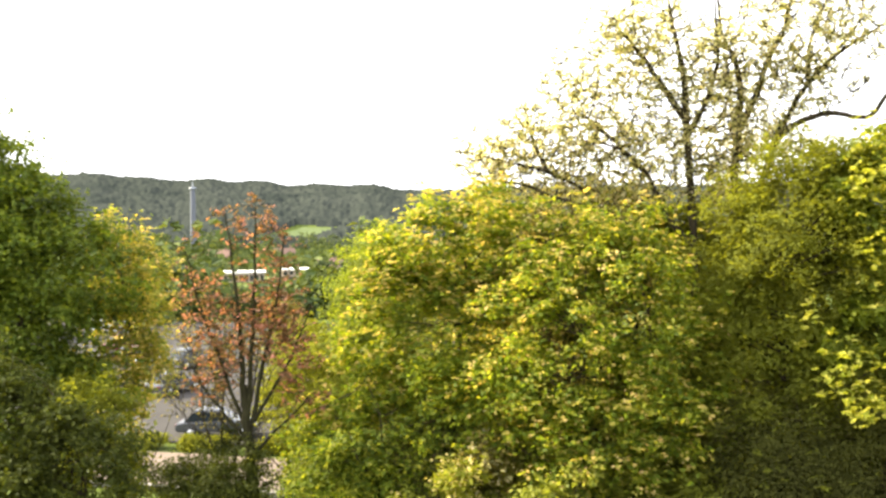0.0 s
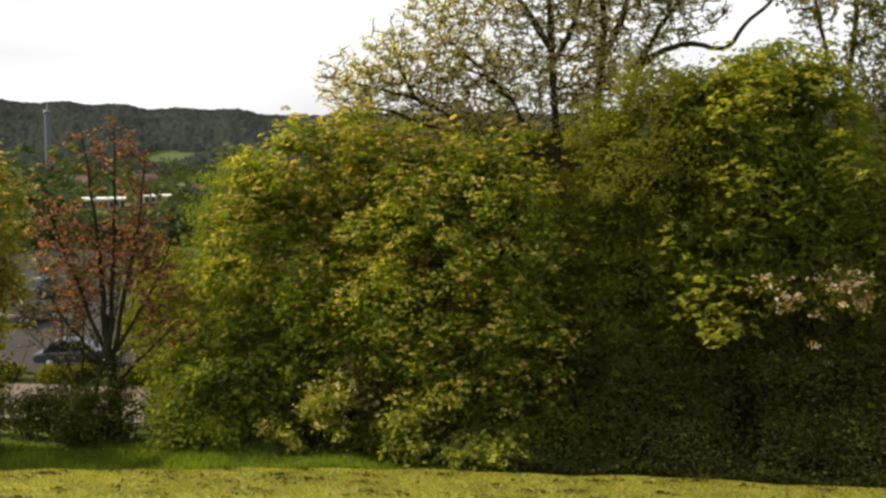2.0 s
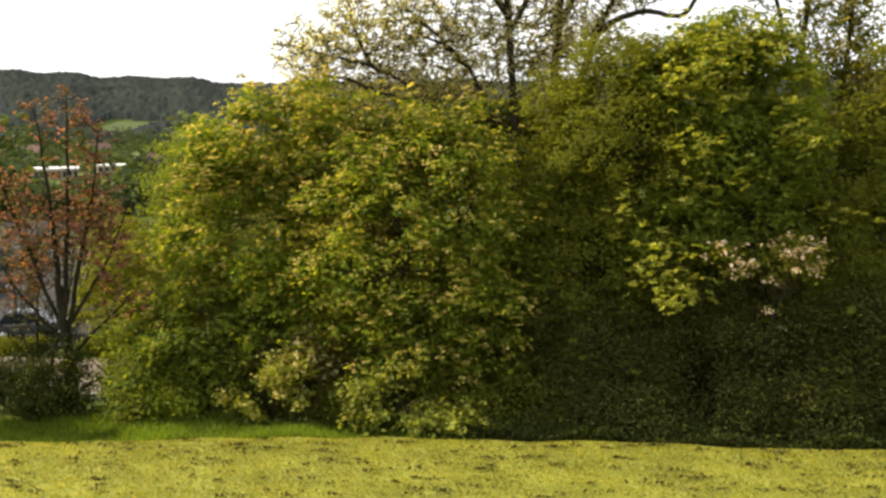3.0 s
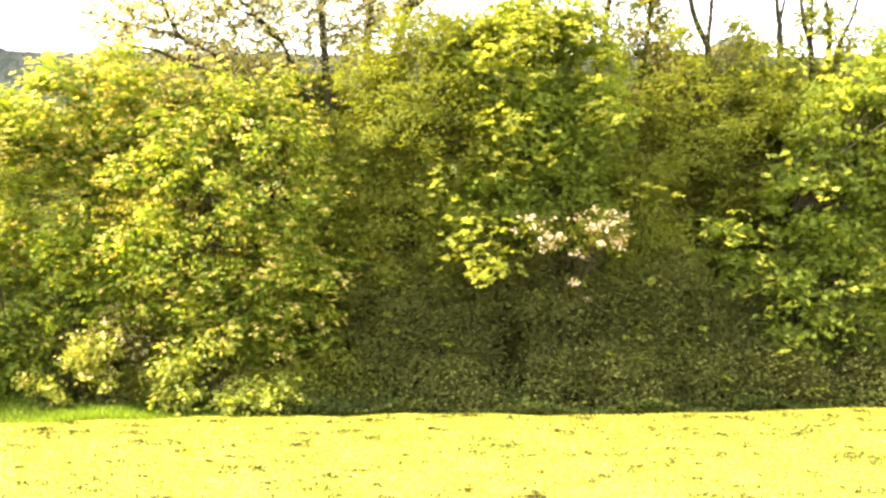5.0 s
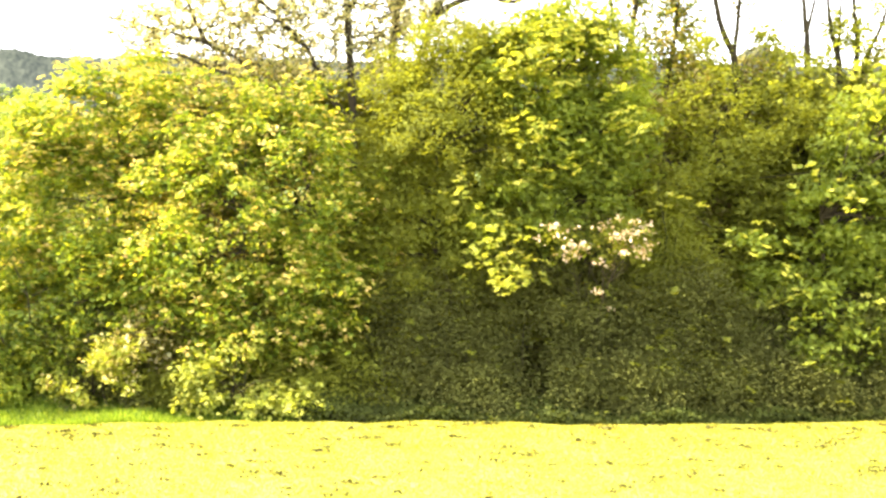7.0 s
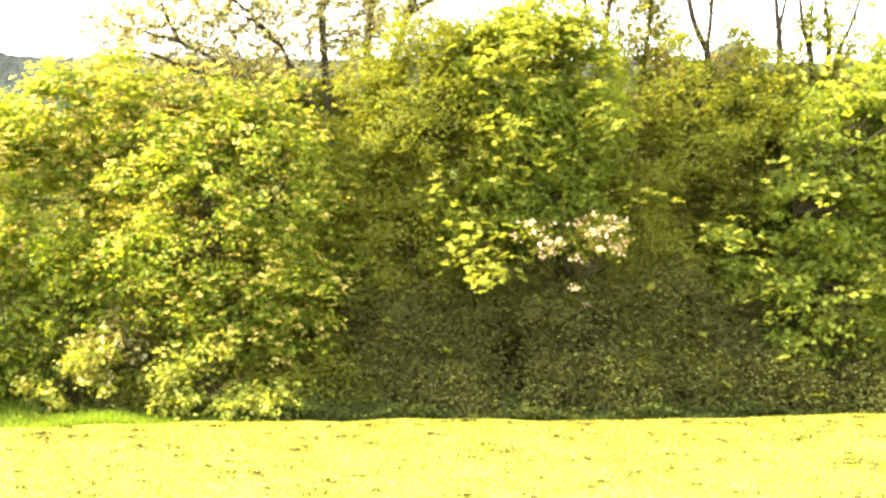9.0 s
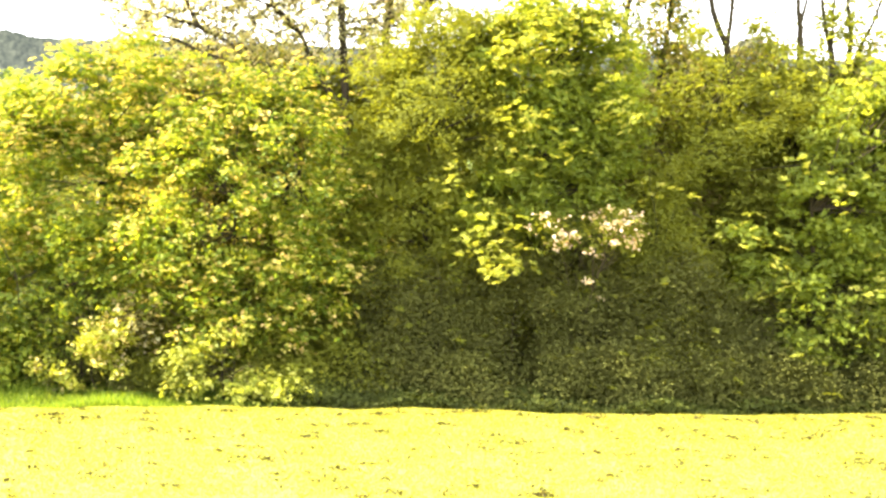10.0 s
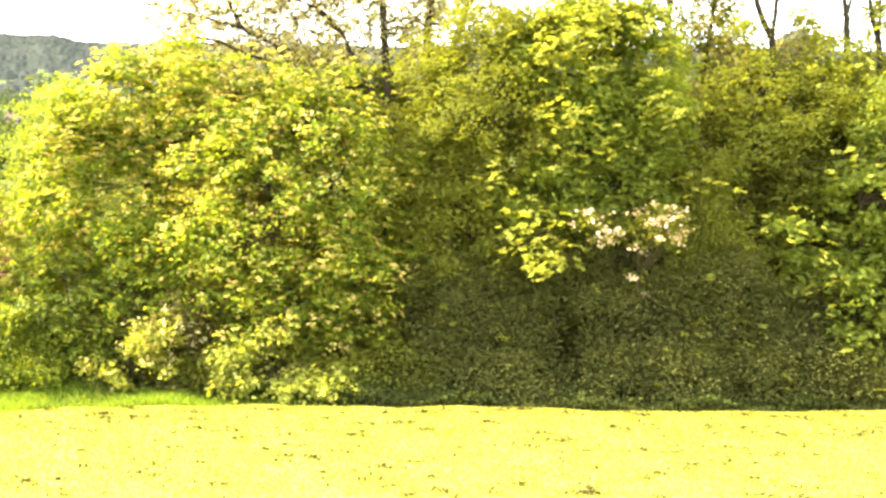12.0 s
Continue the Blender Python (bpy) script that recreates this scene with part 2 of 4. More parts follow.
def leaves_mesh(name, at, normal, size, mat, origin, aspect=0.6, fold=0.18):
    """Folded pointed leaves, two triangles each."""
    n = len(at)
    normal = unit(normal)
    d = unit(np.cross(normal, unit(rng.normal(size=(n, 3)))))
    s = np.cross(normal, d)
    size = np.broadcast_to(size, (n,))[:, None]
    w = size * aspect * 0.5
    at = at - np.asarray(origin)
    v = np.stack((at - d * size * 0.5, at + s * w + normal * size * fold, at + d * size * 0.5, at - s * w + normal * size * fold), axis=1)
    i = (np.arange(n) * 4)[:, None]
    f = np.concatenate((i + np.array([[0, 1, 2]]), i + np.array([[0, 2, 3]])), axis=1).reshape(-1, 3)
    return mesh_of(name, v.reshape(-1, 3), f, mat)


def blob_clumps(blobs, count, shell=0.55, hollow=0.16):
    """Clump centres in a crown made of ellipsoids, most of them near its skin, with the outward way of each."""
    vol = np.array([b[3] * b[4] * b[5] for b in blobs]) ** 0.8
    pick = rng.choice(len(blobs), count, p=vol / vol.sum())
    b = np.array(blobs)[pick]
    d = unit(rng.normal(size=(count, 3)))
    r = shell + (1 - shell) * rng.random((count, 1)) ** 0.7
    r = r * (0.88 + 0.24 * rng.random((count, 1)))
    lumpy = np.array([noise.noise(Vector(q[:3]) * 0.7 + Vector(e) * 1.9) for q, e in zip(b, d)])
    at = b[:, :3] + d * b[:, 3:6] * r * (1 + 0.42 * lumpy[:, None])
    solid = np.array([noise.noise(Vector(p) * 0.8) + 0.5 * noise.noise(Vector(p) * 2.1) for p in at]) > -hollow
    return at[solid], d[solid]


def crown_leaves(centres, out, per, spread, size, flat=0.6, level=0.75, mess=0.5):
    n = len(centres)
    many = rng.poisson(per, n)
    idx = np.repeat(np.arange(n), many)
    sp = spread * (0.6 + 0.8 * rng.random(n))[idx][:, None]
    off = rng.normal(size=(len(idx), 3)) * sp * np.array([1, 1, flat])
    at = centres[idx] + off
    normal = out[idx] * 0.3 + np.array([0, 0, level]) + rng.normal(size=(len(idx), 3)) * mess
    sz = size * (0.6 + 0.8 * rng.random(len(idx)))
    return at, normal, sz


def spray_leaves(centres, out, per, reach, size, tilt=0.3):
    """Flat sprays: leaves laid side by side round each centre, each spray with a slant of its own."""
    n = len(centres)
    idx = np.repeat(np.arange(n), rng.poisson(per, n))
    face = unit(out * 0.25 + np.array([0, 0, 1.0]) + rng.normal(size=(n, 3)) * tilt)
    a = unit(np.cross(face, unit(rng.normal(size=(n, 3)))))
    b = np.cross(face, a)
    turn = rng.random(len(idx)) * 2 * math.pi
    r = (reach * (0.6 + 0.7 * rng.random(n))[idx] * np.sqrt(rng.random(len(idx))))[:, None]
    at = centres[idx] + (a[idx] * np.cos(turn)[:, None] + b[idx] * np.sin(turn)[:, None]) * r
    at[:, 2] -= r[:, 0] ** 2 * 0.6
    normal = face[idx] + rng.normal(size=(len(idx), 3)) * 0.28
    return at, normal, size * (0.65 + 0.7 * rng.random(len(idx)))


def bent(a, b, steps, wob, sag=0.0):
    a, b = np.asarray(a, float), np.asarray(b, float)
    length = np.linalg.norm(b - a)
    k = rng.normal(size=(2, 3)) * wob * length
    pts = []
    for i in range(steps + 1):
        t = i / steps
        p = a + (b - a) * t + k[0] * math.sin(math.pi * t) + k[1] * math.sin(2 * math.pi * t) * 0.5
        p = p + np.array([0, 0, -sag * length * math.sin(math.pi * t)])
        pts.append(p)
    return pts


def flowing(pts, steps):
    """A smooth, slightly crooked line through the points."""
    p = np.array([pts[0], *pts, pts[-1]], float)
    line = []
    for a, b, c, d in zip(p[:-3], p[1:-2], p[2:-1], p[3:]):
        for i in range(steps):
            t = i / steps
            q = 0.5 * (2 * b + (c - a) * t + (2 * a - 5 * b + 4 * c - d) * t * t + (3 * b - a - 3 * c + d) * t ** 3)
            line.append(q + rng.normal(size=3) * 0.012 * np.linalg.norm(c - b) * (i > 0))
    return line + [p[-1]]


def leafy_tree(name, base, lean, blobs, clumps, per, spread, size, leaf, label, category="tree", bark=None,
               trunk_r=0.14, shell=0.55, flat=0.6, blossom=None, young=None, stems=1, aspect=0.6, group="", hollow=0.16, level=0.75, mess=0.5,
               sunlit_at=None, sunlit_clumps=120):
    """A broadleaf tree or bush: stems, limbs that reach the clumps, and a crown of single leaves."""
    base = np.array([base[0], base[1], float(ground_z(base[0], base[1])) - 0.05])
    root = thing(name, base, label, category, group)
    centres, out = blob_clumps(blobs, int(clumps * 1.45), shell, hollow)
    keep = centres[:, 2] > ground_z(centres[:, 0], centres[:, 1]) + 0.1
    centres, out = centres[keep], out[keep]
    wood, limbs = Wood(), Wood()
    top = np.array(lean, float)
    tops = []
    for s in range(stems):
        end = top + (rng.normal(size=3) * np.array([0.9, 0.5, 0.3]) if s else 0)
        foot = base + (rng.normal(size=3) * np.array([0.3, 0.15, 0]) if s else 0)
        pts = bent(foot, end, 7, 0.03)
        wood.add(pts, [trunk_r * (1 - 0.75 * i / 7) / (1 if s == 0 else 1.4) for i in range(8)], 7)
        tops += pts[2:]
    tops = np.array(tops)
    reach = rng.choice(len(centres), max(6, min(len(centres) // 5, 70)), replace=False)
    for k in reach:
        c = centres[k]
        low = tops[tops[:, 2] < c[2] + 0.3]
        low = low if len(low) else tops[:1]
        a = low[np.argmin(np.linalg.norm(low - c, axis=1) + rng.random(len(low)) * 1.2)]
        r0 = min(trunk_r * 0.4, 0.035, 0.02 + 0.012 * np.linalg.norm(c - a))
        limbs.add(bent(a, c, 4, 0.07), [r0 * (1 - 0.8 * i / 4) for i in range(5)], 4)
    part("trunk", wood.mesh("trunk", bark or M_BARK, base), root)
    part("branching", limbs.mesh("branching", bark or M_BARK, base), root, kind="stuff")
    at, normal, sz = crown_leaves(centres, out, per * FULL, spread, size * BROAD, flat, level, mess)
    part("crown", leaves_mesh("crown", at, normal, sz, leaf, base, aspect), root, kind="stuff")
    if blossom:
        mat, share, bper, bsize = blossom
        sel = rng.random(len(centres)) < share
        at, normal, sz = crown_leaves(centres[sel] + out[sel] * spread * 0.6, out[sel], bper, spread * 0.6, bsize, 0.6)
        part("blossom", leaves_mesh("blossom", at, normal, sz, mat, base, 0.8), root, kind="stuff")
    # Sprays over the crown; on most trees their brighter leaf paints in sunlight.
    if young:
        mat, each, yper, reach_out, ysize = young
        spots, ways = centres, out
        if sunlit_at:
            spots, ways = blob_clumps(sunlit_at, sunlit_clumps, 0.2, 0.5)
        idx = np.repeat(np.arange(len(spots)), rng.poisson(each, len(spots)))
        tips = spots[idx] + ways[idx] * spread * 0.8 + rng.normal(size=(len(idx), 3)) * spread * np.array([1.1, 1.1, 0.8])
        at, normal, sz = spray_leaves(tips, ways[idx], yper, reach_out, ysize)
        part("leaf_sprays", leaves_mesh("leaf_sprays", at, normal, sz, mat, base, 0.75), root, kind="stuff")
    return root


def open_tree(name, base, limbs, leaf, label, levels=3, leaf_size=0.07, leaf_n=5, leaf_from=2, up=0.25, twig=0.55,
              bark=None, spread=0.1, kids=(3, 5), reach=1.7):
    """A thinly leaved tree whose branches show. limbs: start radius, end radius and the points of each main limb."""
    base = np.array([base[0], base[1], float(ground_z(base[0], base[1])) - 0.05])
    root = thing(name, base, label, "tree")
    stem, wood = Wood(), Wood()
    tips = []

    def grow(p, d, length, r, level):
        pts, q, w = [p], p, d
        steps = 4
        for i in range(steps):
            w = w + rng.normal(size=3) * 0.17 + np.array([0, 0, up * 0.25])
            w = w / np.linalg.norm(w)
            q = q + w * length / steps
            pts.append(q)
        wood.add(pts, [max(0.009, r * (1 - 0.7 * i / steps)) for i in range(steps + 1)], 5 if level < 1 else 3)
        if level >= leaf_from:
            tips.extend(pts[2:])
        if level < levels:
            for _ in range(rng.integers(kids[0], kids[1])):
                i = rng.integers(1, steps + 1)
                side = unit(rng.normal(size=(1, 3)))[0]
                v = w * 0.75 + side * 0.75 + np.array([0, 0, up])
                grow(pts[i], v / np.linalg.norm(v), length * twig * (0.7 + 0.6 * rng.random()), r * 0.5 * (1 - 0.1 * i), level + 1)

    for r0, r1, pts, sprout in limbs:
        fine = []
        for a, b in zip(pts[:-1], pts[1:]):
            fine += bent(a, b, 4, 0.03)[:-1]
        fine.append(np.array(pts[-1], float))
        n = len(fine) - 1
        stem.add(fine, [r0 + (r1 - r0) * i / n for i in range(n + 1)], 8)
        for k in range(sprout):
            t = 0.3 + 0.7 * (k + rng.random()) / sprout
            i = min(n - 1, int(t * n))
            along = fine[i + 1] - fine[i]
            along = along / np.linalg.norm(along)
            side = unit(rng.normal(size=(1, 3)))[0]
            v = along * 0.6 + side * 0.8 + np.array([0, 0, up])
            r = (r0 + (r1 - r0) * t) * 0.45
            grow(fine[i], v / np.linalg.norm(v), reach * (1.15 - 0.5 * t) * (0.7 + 0.6 * rng.random()), max(r, 0.012), 0)
    part("trunk", stem.mesh("trunk", bark or M_BARK, base), root)
    part("branching", wood.mesh("branching", bark or M_BARK, base), root, kind="stuff")
    tips = np.array(tips)
    at, normal, sz = crown_leaves(tips, unit(rng.normal(size=tips.shape)), leaf_n, spread, leaf_size, 0.8)
    part("crown", leaves_mesh("crown", at, normal, sz, leaf, base, 0.65), root, kind="stuff")
    return root


def reach_tree(name, base, limbs, crown, tips, leaf, label, per=9, spray=0.13, leaf_size=0.1, bark=None, hollow=0.25, thick=1.0, low=3.0):
    """A thinly leaved tree: main limbs, and twigs that branch off one another to reach every part of its crown."""
    base = np.array([base[0], base[1], float(ground_z(base[0], base[1])) - 0.05])
    root = thing(name, base, label, "tree")
    wood = Wood()
    nodes = []
    for r0, r1, pts in limbs:
        fine = flowing(pts, 5)
        n = len(fine) - 1
        stem = Wood()
        stem.add(fine, [(r0 + (r1 - r0) * i / n) * (1.2 if nodes else 1.0) for i in range(n + 1)], 8)
        kind_name = "limb" if nodes else "trunk"
        part(kind_name, stem.mesh(kind_name, bark or M_BARK, base), root)
        nodes += [p for p in fine if p[2] > low]
    vol = np.array([b[3] * b[4] * b[5] for b in crown])
    b = np.array(crown)[rng.choice(len(crown), tips, p=vol / vol.sum())]
    goal = b[:, :3] + unit(rng.normal(size=(tips, 3))) * b[:, 3:6] * rng.random((tips, 1)) ** 0.42
    goal = goal[np.array([noise.noise(Vector(p) * 0.6) for p in goal]) > -hollow]
    nodes = np.array(nodes)
    near = np.array([np.min(np.linalg.norm(nodes - g, axis=1)) for g in goal])
    spots = []
    for g in goal[np.argsort(near)]:
        away = nodes - g
        a = nodes[np.argmin(np.linalg.norm(away, axis=1) + 0.7 * np.maximum(away[:, 2], 0))]
        d = float(np.linalg.norm(g - a))
        r0 = thick * min(0.034, 0.015 + 0.01 * d)
        path = bent(a, g, 4, 0.09, 0.04)
        wood.add(path, [r0 + (0.009 * thick - r0) * i / 4 for i in range(5)], 4)
        nodes = np.concatenate((nodes, np.array(path[2:])))
        spots += path[3:]
    part("branching", wood.mesh("branching", bark or M_BARK, base), root, kind="stuff")
    spots = np.array(spots)
    spots = spots[rng.random(len(spots)) < 0.75] if len(spots) > 20 else spots
    at, normal, sz = spray_leaves(spots, unit(rng.normal(size=spots.shape)), per, spray, leaf_size, 0.5)
    part("crown", leaves_mesh("crown", at, normal, sz, leaf, base, 0.7), root, kind="stuff")
    return root


# ---- ground ----
def spaced(fine0, fine1, step, far, growth=1.13):
    a = list(np.arange(fine0, fine1 + 1e-6, step))
    s, v = step, fine1
    while v < far:
        s *= growth
        v += s
        a.append(v)
    s, v = step, fine0
    while v > -far:
        s *= growth
        v -= s
        a.insert(0, v)
    return np.array(a)


def grid_faces(nx, ny):
    i = (np.arange(ny - 1)[:, None] * nx + np.arange(nx - 1)[None, :]).reshape(-1, 1)
    return np.concatenate((i, i + 1, i + nx + 1, i + nx), axis=1)


gx, gy = spaced(-40, 30, 0.7, 4600, 1.09), spaced(16, 60, 0.7, 4600, 1.09)
X, Y = np.meshgrid(gx, gy)
Z = ground_z(X, Y)
ground = new("ground", mesh_of("ground", np.stack((X, Y, Z), -1).reshape(-1, 3), grid_faces(len(gx), len(gy)), M_ROUGH, True))
tagged(ground, "rough green grass falling away into a wide valley", "ground", kind="structure")

lx = np.arange(-45, 45.01, 0.25)
ls = np.concatenate((np.linspace(-1.6, 0.8, 25), np.linspace(0.81, 0.99, 40), [1.0, 1.004, 1.008, 1.012]))
X, S = np.meshgrid(lx, ls)
Y = edge_y(X) * np.where(S > 1, 1 + (S - 1) * 1.2, S)
Z = 0.02 * np.sin(X * 0.8) * np.sin(Y * 1.1) + 0.012 * np.sin(X * 2.7 + Y) - 0.45 * np.clip((S - 1.0) / 0.012, 0, 1) ** 1.5
lawn = new("lawn", mesh_of("lawn", np.stack((X, Y, Z), -1).reshape(-1, 3), grid_faces(len(lx), len(ls)), M_LAWN, True))
tagged(lawn, "sunlit mown lawn with dry yellowish patches", "lawn", kind="structure")

# the mown blades, the dark tufts and litter on the lawn
n = 150000
bx = rng.uniform(-16, 15, n)
by = edge_y(bx) - 0.05 - 8.0 * rng.random(n) ** 1.15
at = np.stack((bx, by, 0.02 * np.sin(bx * 0.8) * np.sin(by * 1.1) + 0.02 + 0 * bx), -1)
blades = new("grass_blades", leaves_mesh("grass_blades", at, rng.normal(size=(n, 3)) * np.array([1, 1, 0.5]), 0.045 + 0.03 * rng.random(n), M_BLADE, (0, 0, 0), 0.3))
tagged(blades, "short yellow-green mown grass blades", "grass", kind="stuff")
n = 950
cx = rng.uniform(-15, 14, n)
cy = edge_y(cx) - 0.2 - 7.5 * rng.random(n)
at, normal, sz = crown_leaves(np.stack((cx, cy, 0 * cx + 0.03), -1), np.zeros((n, 3)), 6 * np.exp(rng.normal(size=n) * 0.8), 0.03, 0.08, 0.3)
at[:, 0] += 0.24 * rng.normal(size=len(at)) * rng.random(len(at))
at[:, 2] = 0.03 + 0.04 * rng.random(len(at))
litter = new("lawn_tufts", leaves_mesh("lawn_tufts", at, normal, sz, M_TUFT, (0, 0, 0), 0.5))
tagged(litter, "dark tufts and dead leaves on the lawn", "grass", kind="stuff")

# the unmown strip beyond the edge
n = 60000
bx = -24 + 19.2 * rng.random(n) ** 0.9 + np.abs(rng.normal(size=n)) * 0.7
by = edge_y(bx) + 0.25 + 3.2 * rng.random(n) ** 1.5


def blades_mesh(name, foot, height, mat, width=0.018):
    k = len(foot)
    side = unit(np.stack((rng.normal(size=k), rng.normal(size=k), 0 * height), -1)) * width
    tip = foot + np.stack((rng.normal(size=k) * 0.3 * height, rng.normal(size=k) * 0.3 * height, height), -1)
    v = np.stack((foot - side, foot + side, tip), axis=1).reshape(-1, 3)
    return mesh_of(name, v, np.arange(3 * k).reshape(-1, 3), mat)


foot = np.stack((bx, by, ground_z(bx, by) - 0.02), -1)
strip = new("long_grass", blades_mesh("long_grass", foot, (0.08 + 0.14 * rng.random(n)) * (1 + 0.5 * np.sin(bx * 1.7) * np.sin(by * 2.3)), M_LONG))
tagged(strip, "unmown long green grass along the lawn edge", "grass", kind="stuff")

# the bare soil under the trees, its colour darkened for the shade there
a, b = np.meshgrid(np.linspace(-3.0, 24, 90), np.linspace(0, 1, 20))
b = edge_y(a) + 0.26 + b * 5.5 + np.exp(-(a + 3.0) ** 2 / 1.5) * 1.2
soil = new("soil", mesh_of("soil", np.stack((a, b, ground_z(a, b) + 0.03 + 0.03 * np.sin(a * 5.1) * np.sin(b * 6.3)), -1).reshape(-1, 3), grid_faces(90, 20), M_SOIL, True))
tagged(soil, "soil and leaf litter, darkened for the shade under the trees", "soil", kind="structure")

# ivy added over the soil, in a leaf tone that includes the shade
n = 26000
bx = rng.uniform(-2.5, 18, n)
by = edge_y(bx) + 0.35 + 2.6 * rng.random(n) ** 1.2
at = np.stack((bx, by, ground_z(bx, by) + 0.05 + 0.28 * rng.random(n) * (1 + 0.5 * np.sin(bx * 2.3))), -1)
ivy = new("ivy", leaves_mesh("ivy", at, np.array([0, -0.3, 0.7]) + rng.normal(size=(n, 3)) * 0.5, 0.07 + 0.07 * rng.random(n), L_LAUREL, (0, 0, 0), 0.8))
tagged(ivy, "ivy and weeds, darkened for the shade on the soil", "ivy", kind="stuff")

# ---- the far side: hills, woods, meadow ----
def lump(subdiv):
    bm = bmesh.new()
    bmesh.ops.create_icosphere(bm, subdivisions=subdiv, radius=1)
    v = np.array([p.co[:] for p in bm.verts])
    f = np.array([[p.index for p in q.verts] for q in bm.faces])
    bm.free()
    return v, f


def lumps_mesh(name, centres, radii, subdiv, mat, rough=0.25):
    v0, f0 = lump(subdiv)
    k = len(centres)
    jig = 1 + rough * rng.normal(size=(k, len(v0), 1))
    v = centres[:, None, :] + v0[None] * radii[:, None, :] * jig
    f = f0[None] + (np.arange(k) * len(v0))[:, None, None]
    return mesh_of(name, v.reshape(-1, 3), f.reshape(-1, 3), mat, True)


az, r = np.meshgrid(np.linspace(-42, 34, 1300), np.concatenate((np.linspace(765, 1330, 70), [1345, 1360])))
x, y = r * np.sin(np.radians(az)), r * np.cos(np.radians(az))
lift = np.array([noise.noise(Vector((p, q, 0)) * 0.11) + 0.6 * noise.noise(Vector((p, q, 7)) * 0.31) + 0.8 * noise.noise(Vector((p, q, 3)) * 0.02) for p, q in zip(x.ravel(), y.ravel())]).reshape(x.shape)
glade = ((np.abs(x + 330) < 20) & (np.abs(y - 800) < 40)) | (r < 766) | (r > 1350)
z = ground_z(x, y) + np.where(glade, -3.0, 4.2 + 2.4 * lift)
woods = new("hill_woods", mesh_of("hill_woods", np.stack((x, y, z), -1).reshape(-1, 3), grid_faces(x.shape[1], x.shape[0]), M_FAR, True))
tagged(woods, "dark wooded hillside across the valley", "woods", kind="stuff")
a, b = np.meshgrid(np.linspace(-345, -315, 12), np.linspace(775, 825, 12))
meadow = new("meadow", mesh_of("meadow", np.stack((a + 6 * np.sin(b / 30), b, ground_z(a, b) + 1.0), -1).reshape(-1, 3), grid_faces(12, 12), M_MEADOW, True))
tagged(meadow, "pale green meadow on the far hillside", "meadow", kind="structure")


# ---- the trees along the lawn ----
# Maple and hawthorn: sunlit sprays painted in brighter leaf over a darker crown.
leafy_tree("maple_tree", (-7.6, 29.6), (-7.6, 29.6, 5.5),
           [(-8.3, 29.2, 6.9, 0.9, 1.1, 1.4), (-9.2, 29.0, 5.2, 1.1, 1.1, 1.5), (-9.3, 29.0, 6.5, 0.7, 0.9, 1.0), (-7.0, 29.2, 6.8, 1.2, 1.2, 1.4), (-5.6, 29.3, 6.6, 1.2, 1.2, 1.3), (-4.2, 29.4, 6.4, 1.2, 1.1, 1.4), (-2.9, 29.5, 6.4, 1.1, 1.0, 1.3),
            (-9.9, 28.8, 3.7, 1.1, 1.0, 1.6), (-8.2, 28.4, 4.2, 1.4, 0.9, 1.7), (-6.2, 28.5, 4.7, 1.4, 0.9, 1.5), (-10.4, 28.4, 1.9, 1.0, 0.9, 1.4)],
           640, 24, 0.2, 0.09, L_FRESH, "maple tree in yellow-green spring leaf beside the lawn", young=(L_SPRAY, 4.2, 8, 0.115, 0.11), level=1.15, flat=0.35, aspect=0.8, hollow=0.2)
leafy_tree("hazel_bush", (-9.2, 27.3), (-9.2, 27.3, 2.4), [(-9.4, 27.4, 1.7, 1.7, 0.9, 2.2), (-7.6, 27.5, 2.2, 1.3, 0.9, 2.4), (-10.6, 27.0, 0.8, 1.0, 0.8, 1.5), (-8.6, 27.2, 1.0, 1.0, 0.7, 1.4)],
           330, 30, 0.19, 0.09, L_FRESH, "fresh green hazel bush at the lawn edge", "bush", young=(L_FRESH, 1.6, 10, 0.15, 0.12), stems=4, trunk_r=0.06)
leafy_tree("hawthorn_tree", (-3.6, 27.6), (-3.6, 27.6, 4.2),
           [(-4.2, 27.2, 4.2, 1.5, 1.0, 1.9), (-2.6, 27.4, 4.9, 1.4, 1.0, 1.9), (-5.4, 27.0, 3.0, 1.1, 0.9, 1.7), (-3.4, 26.8, 2.2, 1.4, 0.8, 1.4), (-2.2, 27.0, 2.6, 0.9, 0.8, 1.5), (-4.8, 26.6, 1.2, 1.0, 0.6, 1.0), (-5.0, 27.9, 5.7, 1.2, 0.9, 1.2), (-6.4, 27.5, 3.6, 1.2, 0.8, 1.5), (-1.5, 27.9, 3.8, 1.0, 0.8, 1.8), (-3.4, 28.3, 6.4, 1.2, 0.9, 1.0)],
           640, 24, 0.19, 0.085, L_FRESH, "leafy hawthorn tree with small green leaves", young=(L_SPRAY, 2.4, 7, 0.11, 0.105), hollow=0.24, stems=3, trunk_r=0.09)
